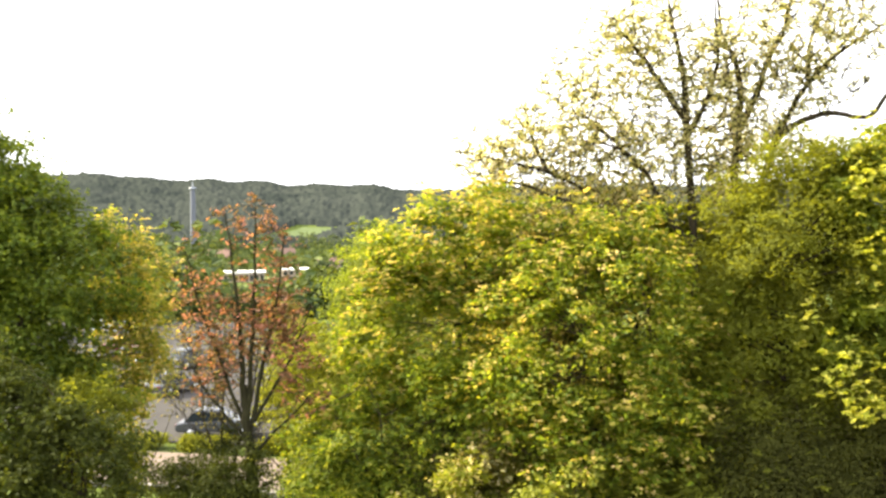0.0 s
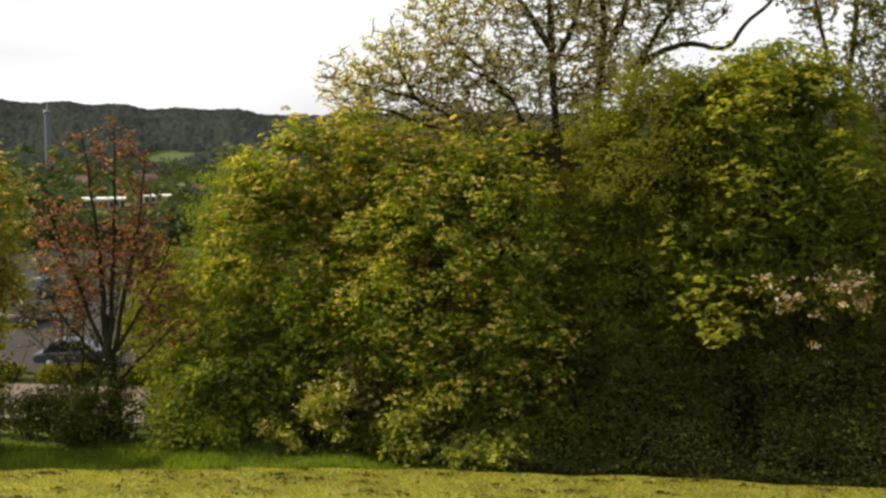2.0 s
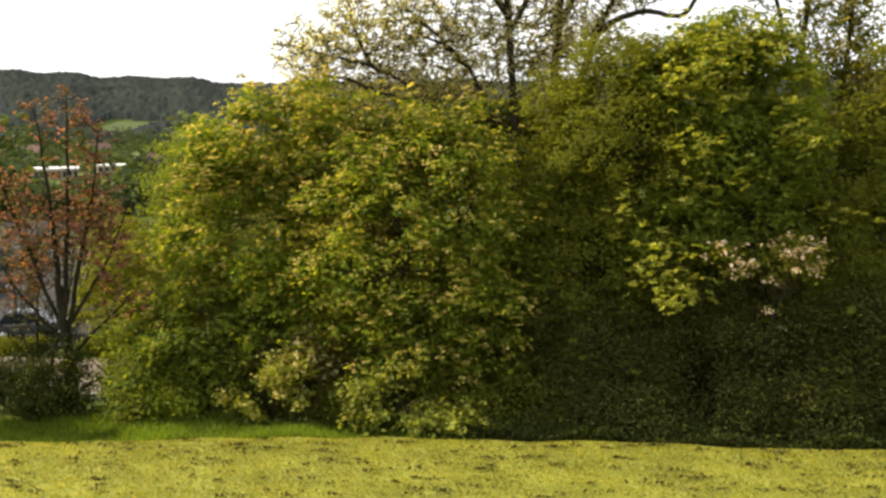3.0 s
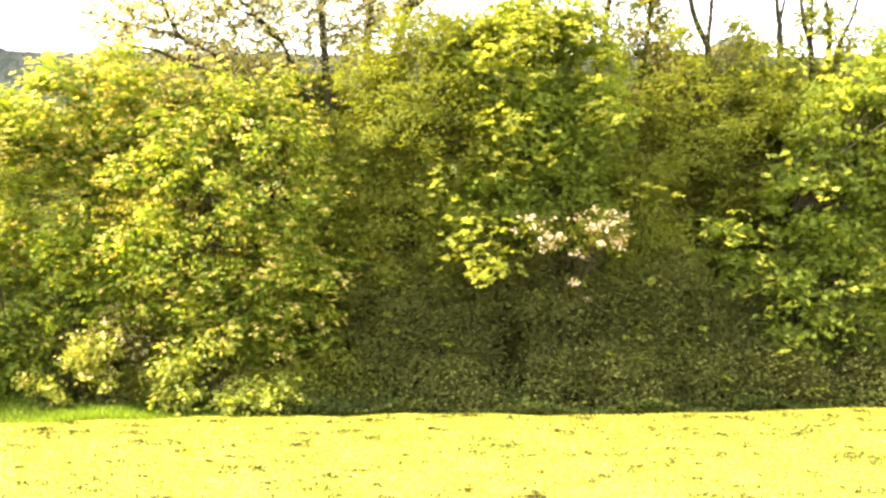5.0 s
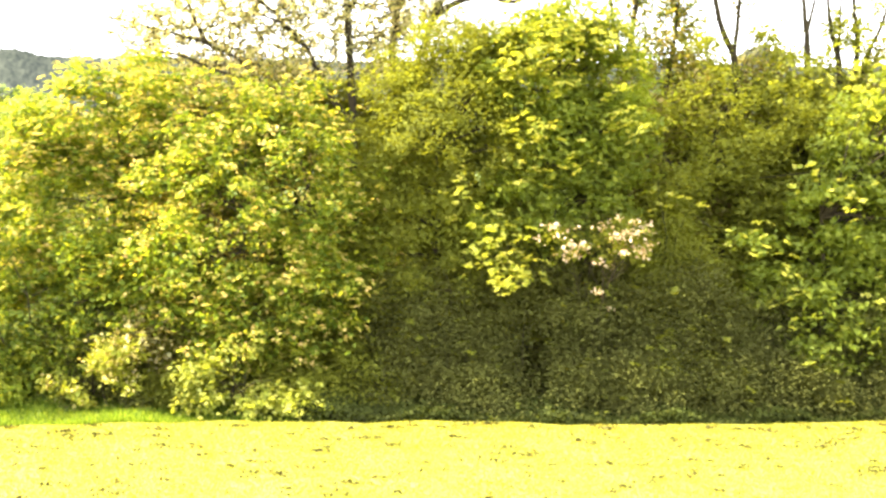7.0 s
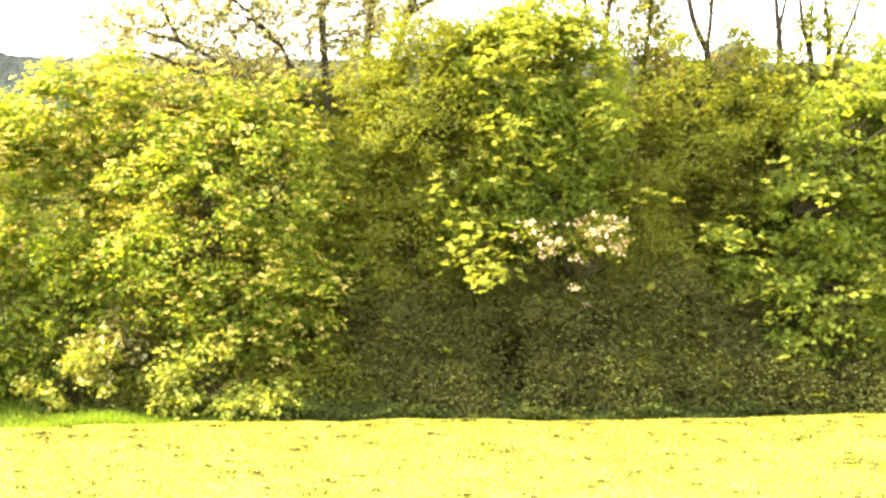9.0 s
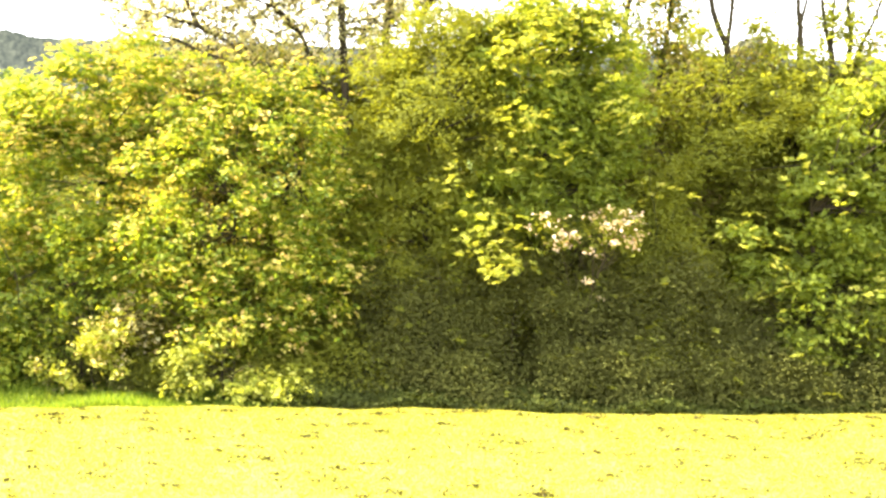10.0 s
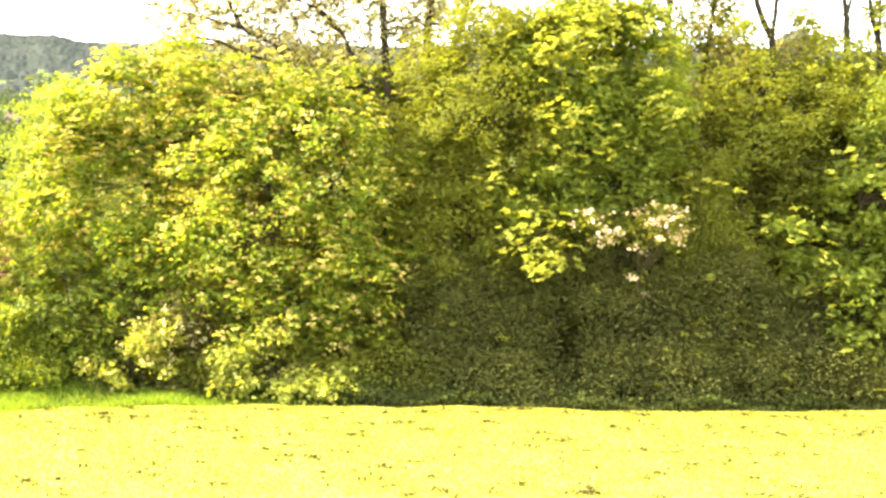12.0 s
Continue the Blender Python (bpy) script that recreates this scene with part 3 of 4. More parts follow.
# The few paler sprays stand for leaf clusters caught by the sun.
leafy_tree("field_maple", (0.7, 28.9), (0.7, 28.9, 6.0),
           [(0.5, 28.8, 5.6, 2.2, 1.4, 3.4), (1.2, 28.7, 7.2, 1.8, 1.3, 2.1), (-0.9, 28.8, 4.2, 1.4, 1.2, 2.8), (2.1, 28.9, 4.4, 1.6, 1.2, 3.2), (0.4, 28.2, 3.2, 1.4, 0.8, 1.6), (1.7, 29.5, 8.0, 1.4, 1.0, 1.4), (0.4, 29.5, 7.5, 1.0, 0.9, 1.2), (2.2, 29.2, 7.8, 1.1, 0.9, 1.4)],
           860, 62, 0.22, 0.07, L_OLIVE, "domed olive-green tree with fine dense leaves", mess=0.35, young=(L_WILLOW, 0.12, 8, 0.14, 0.12))
# Sunlit clumps, placed one by one; their light is in the brighter leaf.
leafy_tree("chestnut_tree", (3.9, 28.8), (3.7, 28.8, 7.4),
           [(3.2, 28.7, 7.9, 1.4, 0.9, 1.5), (4.8, 28.8, 7.9, 1.1, 0.9, 1.4), (3.5, 28.7, 6.0, 1.5, 0.8, 1.4), (5.3, 28.8, 6.2, 1.2, 0.8, 1.2), (2.6, 28.4, 4.6, 1.2, 0.7, 1.1), (4.4, 28.6, 4.4, 1.3, 0.7, 1.2), (4.0, 28.9, 9.2, 1.1, 0.7, 0.7)],
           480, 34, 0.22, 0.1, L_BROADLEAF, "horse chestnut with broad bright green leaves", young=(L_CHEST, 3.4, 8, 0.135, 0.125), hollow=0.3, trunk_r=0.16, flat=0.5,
           sunlit_at=[(3.3, 27.9, 8.7, 1.4, 0.5, 1.1), (4.6, 27.9, 8.5, 0.9, 0.5, 1.0), (2.3, 27.5, 7.8, 0.6, 0.35, 0.3), (2.7, 27.4, 6.9, 0.6, 0.35, 0.45), (2.55, 27.2, 5.5, 0.45, 0.3, 0.22), (1.4, 27.0, 4.75, 0.35, 0.25, 0.4),
                (2.4, 26.2, 3.5, 0.72, 0.35, 0.5), (2.2, 26.3, 3.2, 0.4, 0.3, 0.3), (5.6, 27.6, 6.8, 0.7, 0.3, 0.4), (4.15, 27.4, 5.9, 0.7, 0.25, 0.18), (6.8, 27.4, 5.1, 0.4, 0.25, 0.25), (2.3, 27.4, 6.3, 0.5, 0.3, 0.2)], sunlit_clumps=210)
leafy_tree("apple_tree", (4.5, 27.2), (4.9, 26.9, 3.0), [(4.9, 27.0, 3.7, 0.9, 0.4, 0.7), (3.8, 27.0, 3.9, 0.6, 0.3, 0.4), (4.9, 27.0, 2.8, 0.4, 0.3, 0.6), (5.5, 27.0, 4.0, 0.5, 0.3, 0.5)],
           80, 12, 0.15, 0.07, L_OLIVE, "small apple tree with pink-white blossom", blossom=(L_PINK, 0.75, 9, 0.1), trunk_r=0.03, hollow=0.3)
leafy_tree("elder_bush", (-7.1, 26.5), (-7.1, 26.4, 1.2), [(-7.3, 26.05, 0.6, 0.9, 0.4, 0.7), (-6.6, 26.05, 0.9, 0.5, 0.35, 0.8), (-8.0, 26.05, 0.35, 0.5, 0.3, 0.45), (-7.0, 26.05, 1.2, 0.35, 0.3, 0.5)],
           85, 16, 0.14, 0.08, L_WILLOW, "elder bush with cream flower heads", "bush", hollow=0.2, blossom=(L_CREAM, 0.8, 9, 0.09), young=(L_WILLOW, 1.0, 9, 0.12, 0.1), stems=3, trunk_r=0.03)
leafy_tree("spindle_shrub", (-6.2, 26.8), (-6.2, 26.7, 1.9), [(-6.2, 26.6, 1.7, 0.5, 0.35, 0.7), (-5.6, 26.7, 1.2, 0.4, 0.3, 0.6)],
           50, 8, 0.16, 0.08, L_BROWN, "thin shrub with bronze new leaves beside the elder", "bush", hollow=0.4, young=(L_ASH, 0.9, 6, 0.08, 0.09), stems=3, trunk_r=0.025)
leafy_tree("buddleia_bush", (-4.0, 25.9), (-4.0, 25.8, 1.0), [(-4.4, 25.7, 0.5, 0.9, 0.4, 0.8), (-3.4, 25.7, 0.5, 0.9, 0.35, 0.75), (-4.9, 25.8, 0.5, 0.5, 0.3, 0.7), (-3.9, 25.8, 1.2, 0.5, 0.3, 0.5), (-2.6, 25.7, 0.3, 0.5, 0.3, 0.55)],
           110, 18, 0.15, 0.085, L_PALE, "low bush with pale grey-green leaves", "bush", hollow=0.18, young=(L_PALE, 0.9, 9, 0.12, 0.1), stems=3, trunk_r=0.03)
# Bushes in the dark part get the leaf with shade in its colour.
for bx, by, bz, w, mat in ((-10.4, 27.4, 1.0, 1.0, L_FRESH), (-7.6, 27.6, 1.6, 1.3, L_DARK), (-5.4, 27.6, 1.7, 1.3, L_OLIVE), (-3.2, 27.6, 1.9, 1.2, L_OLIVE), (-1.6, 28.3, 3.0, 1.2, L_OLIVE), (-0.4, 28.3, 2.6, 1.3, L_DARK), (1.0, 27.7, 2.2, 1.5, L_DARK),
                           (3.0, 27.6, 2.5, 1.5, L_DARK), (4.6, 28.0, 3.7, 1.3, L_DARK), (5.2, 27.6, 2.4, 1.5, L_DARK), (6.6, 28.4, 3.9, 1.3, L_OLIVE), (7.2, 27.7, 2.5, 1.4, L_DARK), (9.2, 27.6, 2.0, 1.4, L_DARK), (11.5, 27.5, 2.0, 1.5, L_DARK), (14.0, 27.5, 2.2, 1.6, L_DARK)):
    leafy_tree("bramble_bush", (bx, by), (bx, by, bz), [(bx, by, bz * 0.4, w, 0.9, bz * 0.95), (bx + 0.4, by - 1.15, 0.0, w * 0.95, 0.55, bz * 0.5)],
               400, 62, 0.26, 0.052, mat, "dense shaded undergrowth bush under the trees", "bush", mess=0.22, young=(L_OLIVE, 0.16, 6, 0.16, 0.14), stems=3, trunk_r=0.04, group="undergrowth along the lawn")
leafy_tree("plum_tree", (4.6, 30.4), (4.6, 30.4, 4.6), [(4.4, 30.2, 4.6, 1.8, 1.2, 3.0), (5.6, 30.2, 3.4, 1.4, 1.1, 2.2)],
           330, 52, 0.24, 0.085, L_OLIVE, "shaded olive-green plum tree behind the chestnut", mess=0.3, stems=2)
# Sparse paler sprays hold sun flecks in their leaf colour.
leafy_tree("thorn_tree", (7.6, 30.4), (7.6, 30.4, 5.0),
           [(6.6, 30.0, 5.2, 1.6, 1.2, 2.4), (8.4, 30.2, 4.6, 1.6, 1.3, 3.0), (10.4, 30.8, 4.6, 1.9, 1.4, 3.2), (7.4, 29.6, 3.2, 1.5, 0.9, 1.6)],
           560, 55, 0.24, 0.075, L_OLIVE, "olive-green thorn tree coming into leaf", mess=0.35, young=(L_WILLOW, 0.25, 8, 0.14, 0.12), stems=3)
# As on the chestnut, listed clumps are lit by a brighter leaf colour.
leafy_tree("sycamore_tree", (10.4, 28.0), (10.4, 28.0, 4.5),
           [(9.2, 27.9, 4.0, 0.8, 0.6, 0.9), (9.7, 28.0, 2.2, 1.1, 0.7, 1.4), (11.1, 28.1, 4.6, 1.2, 0.9, 1.4), (12.0, 28.4, 6.4, 1.4, 1.0, 1.6), (13.6, 28.4, 5.4, 1.8, 1.2, 3.2), (11.4, 28.0, 2.4, 1.4, 0.8, 1.5), (12.9, 28.2, 8.2, 0.7, 0.6, 0.9), (10.7, 27.6, 4.6, 0.9, 0.5, 0.8), (10.4, 26.8, 1.9, 1.2, 0.4, 1.1), (12.8, 26.9, 2.0, 1.3, 0.4, 1.3)],
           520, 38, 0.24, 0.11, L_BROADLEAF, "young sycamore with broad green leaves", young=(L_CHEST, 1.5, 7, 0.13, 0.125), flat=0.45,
           sunlit_at=[(8.6, 26.9, 3.75, 0.5, 0.3, 0.8), (9.8, 26.9, 2.5, 0.6, 0.3, 0.35), (9.0, 26.9, 1.9, 0.35, 0.25, 0.3), (9.6, 27.0, 5.4, 0.7, 0.3, 0.4), (11.0, 27.0, 5.2, 0.6, 0.3, 0.5), (11.1, 27.2, 7.8, 0.6, 0.4, 1.2), (12.6, 27.6, 6.4, 0.8, 0.4, 1.2), (12.4, 27.0, 3.0, 0.9, 0.3, 1.0)], sunlit_clumps=130)
for bx, by, bz, w, mat in ((16.5, 28.5, 8.0, 2.6, L_FRESH), (20.5, 28.5, 8.5, 3.0, L_OLIVE), (-7.2, 34.4, 8.6, 1.9, L_YELLOW), (-5.4, 34.4, 8.9, 1.9, L_BROWN), (-3.6, 34.4, 8.8, 1.9, L_YELLOW), (-1.8, 34.4, 8.7, 1.9, L_OLIVE), (0.0, 35.2, 8.8, 1.9, L_BROWN),
                           (1.6, 32.0, 7.8, 2.4, L_OLIVE), (4.6, 32.0, 9.2, 2.4, L_OLIVE), (7.2, 32.0, 8.5, 2.4, L_BROWN), (9.0, 32.4, 8.9, 2.2, L_OLIVE), (11.2, 32.4, 8.9, 2.4, L_OLIVE), (13.4, 32.4, 9.1, 2.4, L_OLIVE), (8.2, 34.0, 9.0, 2.0, L_OLIVE), (10.1, 34.0, 9.1, 2.0, L_BROWN), (12.2, 34.0, 9.2, 2.0, L_OLIVE), (14.6, 34.0, 9.2, 2.0, L_BROWN), (16.5, 32.4, 8.0, 2.6, L_OLIVE)):
    leafy_tree("hedge_tree", (bx, by), (bx, by, bz * 0.7), [(bx, by, bz * 0.42, w, 1.5, bz * 0.58)],
               360, 45, 0.28, 0.1, mat, "leafy tree in the row behind the lawn", group="trees behind the lawn")

for k in range(9):
    bx = -9.0 + 3.2 * k
    leafy_tree("shrub_row_tree", (bx, 36.0), (bx, 36.0, 1.5), [(bx, 36.0, 0.8, 2.2, 1.2, 4.2)], 260, 40, 0.3, 0.12, L_OLIVE if k % 2 else L_DARK,
               "shaded leafy shrub behind the tree row", group="shrubs behind the lawn", hollow=0.35)

# the tall thinly leaved trees
reach_tree("ash_tree", (-1.6, 33.0), [
    (0.16, 0.10, [(-1.5, 33, -2.2), (-1.55, 33, 3), (-1.65, 33, 6.2), (-1.72, 33, 8.2), (-1.82, 33, 10.1)]),
    (0.10, 0.02, [(-1.82, 33, 10.1), (-2.6, 32.9, 11.3), (-3.3, 32.8, 12.3), (-4.0, 32.7, 13.1)]),
    (0.10, 0.025, [(-1.82, 33, 10.1), (-1.93, 33, 11.6), (-2.15, 33, 12.6), (-2.4, 33, 14.2)]),
    (0.08, 0.02, [(-1.8, 33, 9.7), (-1.2, 33.2, 10.9), (-0.95, 33.3, 12.2), (-1.1, 33.3, 14.0)]),
    (0.085, 0.02, [(-1.7, 33, 6.6), (-2.5, 32.7, 7.6), (-2.9, 32.6, 8.6), (-3.6, 32.5, 9.3), (-4.6, 32.4, 9.6)]),
    (0.08, 0.02, [(-1.68, 33, 5.6), (-3.0, 32.6, 6.8), (-4.1, 32.4, 7.6), (-4.8, 32.3, 8.25), (-5.7, 32.3, 8.7), (-6.8, 32.3, 9.0), (-7.6, 32.3, 9.2)]),
    (0.07, 0.018, [(-4.1, 32.4, 7.6), (-5.0, 32.2, 7.8), (-6.2, 32.1, 8.3), (-7.3, 32.1, 8.5)]),
    (0.06, 0.018, [(-3.0, 32.6, 8.7), (-4.4, 32.7, 10.1), (-5.3, 32.7, 10.5)]),
    (0.06, 0.018, [(-5.7, 32.3, 8.7), (-6.2, 32.4, 9.8), (-6.4, 32.5, 10.5)])],
    [(-3.6, 32.8, 9.8, 2.2, 1.2, 1.7), (-5.6, 32.5, 9.1, 2.0, 1.1, 1.4), (-7.2, 32.4, 8.8, 1.1, 0.9, 1.0), (-2.6, 33, 12.2, 1.8, 1.2, 1.9), (-4.4, 32.5, 7.9, 2.6, 0.9, 0.8), (-1.0, 33.1, 11.0, 1.0, 1.0, 2.2), (-2.6, 32.8, 9.0, 1.3, 1.0, 1.5), (-1.2, 33.2, 8.8, 1.3, 1.0, 1.3),
     (-7.7, 32.4, 9.2, 1.1, 0.9, 1.1), (-6.3, 32.4, 10.0, 1.2, 0.9, 1.2), (-4.9, 32.6, 11.2, 1.3, 1.0, 1.4), (-3.7, 32.7, 12.7, 1.2, 1.0, 1.4)],
    4100, L_ASH, "tall ash tree with bare limbs and sparse new leaves", per=4.0, spray=0.2, leaf_size=0.105, thick=1.35, hollow=0.45)
reach_tree("oak_tree", (0.0, 34.0), [
    (0.16, 0.12, [(0.0, 34, -2.3), (-0.2, 34, 4), (-0.5, 34, 8.2), (-0.45, 34, 9.5)]),
    (0.11, 0.025, [(-0.45, 34, 9.5), (-0.35, 34, 10.8), (-0.5, 34, 11.9), (-0.9, 34, 12.8), (-1.0, 34, 14.4)]),
    (0.10, 0.025, [(-0.4, 34, 9.9), (0.1, 34, 10.9), (0.4, 34, 11.8), (0.9, 34, 12.8), (1.1, 34, 14.4)]),
    (0.10, 0.03, [(-0.3, 34, 6.8), (0.45, 33.9, 8.9), (0.6, 33.9, 9.6), (1.5, 33.8, 11.1), (2.4, 33.7, 12.0), (3.4, 33.7, 12.6)]),
    (0.085, 0.03, [(0.5, 33.9, 9.3), (1.0, 33.7, 9.9), (2.1, 33.5, 10.25), (3.05, 33.5, 10.1), (3.65, 33.5, 10.8), (4.4, 33.5, 11.5), (5.0, 33.5, 12.6)]),
    (0.06, 0.02, [(1.5, 33.8, 11.1), (1.6, 34, 12.4), (2.2, 34, 13.8)])],
    [(0.0, 34, 11.6, 1.8, 1.2, 2.2), (1.6, 33.8, 11.6, 1.6, 1.1, 1.6), (2.8, 33.7, 12.4, 1.7, 1.0, 1.3), (0.4, 33.9, 9.4, 1.3, 1.0, 1.0), (1.4, 33.8, 13.6, 1.8, 1.1, 1.2), (4.6, 33.5, 12.4, 1.0, 0.9, 1.0), (-0.4, 34, 9.0, 1.0, 0.9, 1.3), (1.0, 33.9, 9.2, 1.2, 0.9, 0.8)],
    2700, L_ASH, "tall oak tree with bare limbs and sparse new leaves", per=3.5, spray=0.2, leaf_size=0.105, thick=1.35, hollow=0.45)
reach_tree("birch_tree", (6.2, 33.0), [
    (0.15, 0.05, [(6.3, 33, -2.2), (6.15, 33, 5.5), (6.2, 33, 8.0), (6.48, 33, 10.1), (6.6, 33, 14.0)]),
    (0.07, 0.02, [(6.2, 33, 8.3), (5.6, 33, 10.6), (5.2, 33, 13.4)]),
    (0.09, 0.025, [(7.2, 33, -2.2), (7.35, 33, 6.9), (7.65, 33, 9.2), (7.8, 33, 12.6)])],
    [(6.4, 33, 11.6, 1.3, 1.0, 2.2), (7.6, 33, 9.8, 1.0, 0.9, 1.6), (5.4, 33, 12.0, 1.0, 0.8, 1.8), (7.2, 33, 8.6, 1.2, 0.8, 0.8), (8.0, 33, 11.2, 1.1, 0.9, 1.8)],
    1500, L_YELLOW, "slim birch tree with sparse yellow-green leaves", per=4.5, spray=0.2, leaf_size=0.12, thick=1.1, hollow=0.4)
reach_tree("cherry_tree", (9.5, 33.0), [
    (0.14, 0.10, [(9.6, 33, -2.2), (9.55, 33, 5), (9.5, 33, 7.3), (9.4, 33, 8.6)]),
    (0.09, 0.04, [(9.4, 33, 8.6), (8.8, 33, 10.1), (8.3, 33, 13.5)]),
    (0.065, 0.03, [(9.4, 33, 8.6), (9.47, 33, 10.2), (9.5, 33, 13.5)])],
    [(8.9, 33, 11.2, 0.7, 0.5, 1.8), (9.4, 33, 9.2, 0.6, 0.4, 0.8)],
    26, L_YELLOW, "bare forked young tree with few leaves", per=1.5, spray=0.06, leaf_size=0.07)
reach_tree("poplar_tree", (11.6, 33.0), [
    (0.13, 0.09, [(11.7, 33, -2.2), (11.65, 33, 6), (11.6, 33, 7.4), (11.5, 33, 9.3)]),
    (0.07, 0.03, [(11.5, 33, 9.3), (11.3, 33, 10.4), (11.2, 33, 13.5)]),
    (0.05, 0.02, [(11.5, 33, 9.3), (11.68, 33, 10.6), (11.7, 33, 12.8)])],
    [(11.4, 33, 11.0, 0.6, 0.4, 1.8)],
    18, L_YELLOW, "bare slender young poplar with few leaves", per=1.5, spray=0.06, leaf_size=0.07)
reach_tree("alder_tree", (12.8, 33.0), [
    (0.10, 0.035, [(12.9, 33, -2.3), (12.7, 33, 6), (12.45, 33, 8.5), (12.08, 33, 10.0), (11.95, 33, 13)]),
    (0.08, 0.03, [(12.8, 33, 6.5), (13.0, 33, 8.7), (12.8, 33, 10.3), (12.85, 33, 13)]),
    (0.06, 0.025, [(12.8, 33, 6.6), (13.3, 33, 8.6), (13.9, 33, 10.4), (14.2, 33, 13)]),
    (0.05, 0.02, [(12.6, 33, 7.6), (12.45, 33, 9.4), (12.5, 33, 12)])],
    [(13.6, 33, 10.4, 1.0, 0.7, 1.8), (12.6, 33, 8.6, 0.9, 0.6, 0.6), (14.4, 33, 9.4, 0.8, 0.6, 1.2)],
    130, L_ASH, "slender alder with few pale leaves", per=3, spray=0.1, leaf_size=0.11, thick=1.4)

# the red tree by the lawn's end
reach_tree("copper_maple", (-12.85, 27.6), [
    (0.17, 0.09, [(-12.82, 27.6, -0.8), (-12.95, 27.6, 0.6), (-13.03, 27.6, 1.76), (-13.15, 27.6, 3.0)]),
    (0.07, 0.014, [(-13.12, 27.6, 2.4), (-13.22, 27.6, 4.3), (-13.35, 27.6, 5.8), (-13.6, 27.6, 7.6)]),
    (0.06, 0.014, [(-13.05, 27.6, 1.9), (-12.85, 27.6, 4.4), (-12.75, 27.6, 6.0), (-12.72, 27.6, 7.8)]),
    (0.055, 0.014, [(-13.02, 27.6, 1.6), (-12.5, 27.7, 4.0), (-12.15, 27.7, 5.6), (-11.95, 27.7, 7.0)]),
    (0.05, 0.013, [(-13.03, 27.6, 1.6), (-13.8, 27.5, 3.8), (-14.3, 27.4, 5.2), (-14.7, 27.4, 6.6)]),
    (0.05, 0.012, [(-13.05, 27.6, 1.8), (-12.3, 27.6, 2.9), (-11.7, 27.7, 4.0), (-11.2, 27.7, 5.2)]),
    (0.045, 0.012, [(-13.03, 27.6, 1.5), (-14.0, 27.5, 2.6), (-14.7, 27.5, 3.6)]),
    (0.045, 0.012, [(-13.0, 27.6, 1.1), (-12.0, 27.5, 2.0), (-11.1, 27.4, 2.9)])],
    [(-13.6, 27.6, 6.6, 0.9, 0.8, 1.3), (-12.7, 27.6, 6.8, 0.6, 0.7, 1.2), (-12.2, 27.7, 5.4, 0.9, 0.8, 1.3), (-14.2, 27.5, 5.2, 0.9, 0.7, 1.5), (-13.1, 27.6, 4.4, 1.4, 0.9, 1.3), (-11.7, 27.6, 4.0, 0.8, 0.7, 1.2),
     (-14.2, 27.6, 3.2, 0.9, 0.7, 0.9), (-11.3, 27.5, 2.8, 0.9, 0.6, 0.6), (-13.6, 27.6, 7.2, 0.6, 0.6, 0.8), (-12.72, 27.6, 7.4, 0.55, 0.6, 0.7), (-14.6, 27.4, 6.4, 0.6, 0.6, 0.8), (-12.0, 27.7, 6.6, 0.55, 0.6, 0.7)],
    1150, L_RED, "young copper maple with russet spring leaves", per=3.8, spray=0.14, leaf_size=0.115, bark=M_BARK_SHADED, thick=0.8, low=1.2)
leafy_tree("trunk_ivy", (-12.84, 27.35), (-12.9, 27.4, 0.6), [(-12.85, 27.4, 0.1, 0.38, 0.3, 0.9), (-12.95, 27.4, 1.1, 0.3, 0.26, 0.7)],
           42, 22, 0.1, 0.06, L_LAUREL, "dark ivy climbing round the maple trunk", "ivy", hollow=0.5, young=(L_PALE, 0.35, 4, 0.08, 0.08), stems=2, trunk_r=0.02)

# the trees at the left
leafy_tree("lime_tree", (-24.0, 33.4), (-24.0, 33.2, 6.0),
           [(-24.8, 33.0, 4.9, 4.4, 2.8, 5.2), (-23.7, 32.6, 0.8, 3.9, 2.0, 3.4), (-27.4, 33.0, 7.0, 4.6, 3.0, 5.4)],
           1350, 56, 0.34, 0.125, L_LIME, "large dense lime tree with dark green leaves", trunk_r=0.24)
leafy_tree("aspen_tree", (-21.6, 36.0), (-21.6, 36.0, 4.5), [(-21.8, 36.0, 3.6, 1.8, 1.4, 4.4), (-20.8, 35.8, 4.2, 1.2, 1.0, 2.6)],
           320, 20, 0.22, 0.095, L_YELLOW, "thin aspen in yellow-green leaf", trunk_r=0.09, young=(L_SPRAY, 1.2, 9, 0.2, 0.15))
leafy_tree("spindle_bush", (-18.0, 29.4), (-18.0, 29.4, 1.8), [(-18.7, 29.2, 0.9, 1.5, 0.9, 2.3), (-17.6, 29.0, 0.0, 0.8, 0.7, 1.4)],
           190, 36, 0.18, 0.08, L_OLIVE, "olive-green bush on the bank", "bush", stems=3, trunk_r=0.04, young=(L_WILLOW, 0.6, 7, 0.12, 0.11))
# Shade on this bush comes from its darkened leaf colour.
leafy_tree("laurel_bush", (-17.0, 25.8), (-17.0, 25.8, 2.0), [(-17.0, 25.5, 0.9, 1.8, 1.1, 2.2), (-19.6, 25.6, 1.4, 2.2, 1.2, 2.8), (-18.4, 24.4, 0.2, 2.0, 0.8, 1.2)],
           380, 42, 0.22, 0.1, L_LAUREL, "tall dark green laurel bush at the lawn end", "bush", stems=4, trunk_r=0.05)
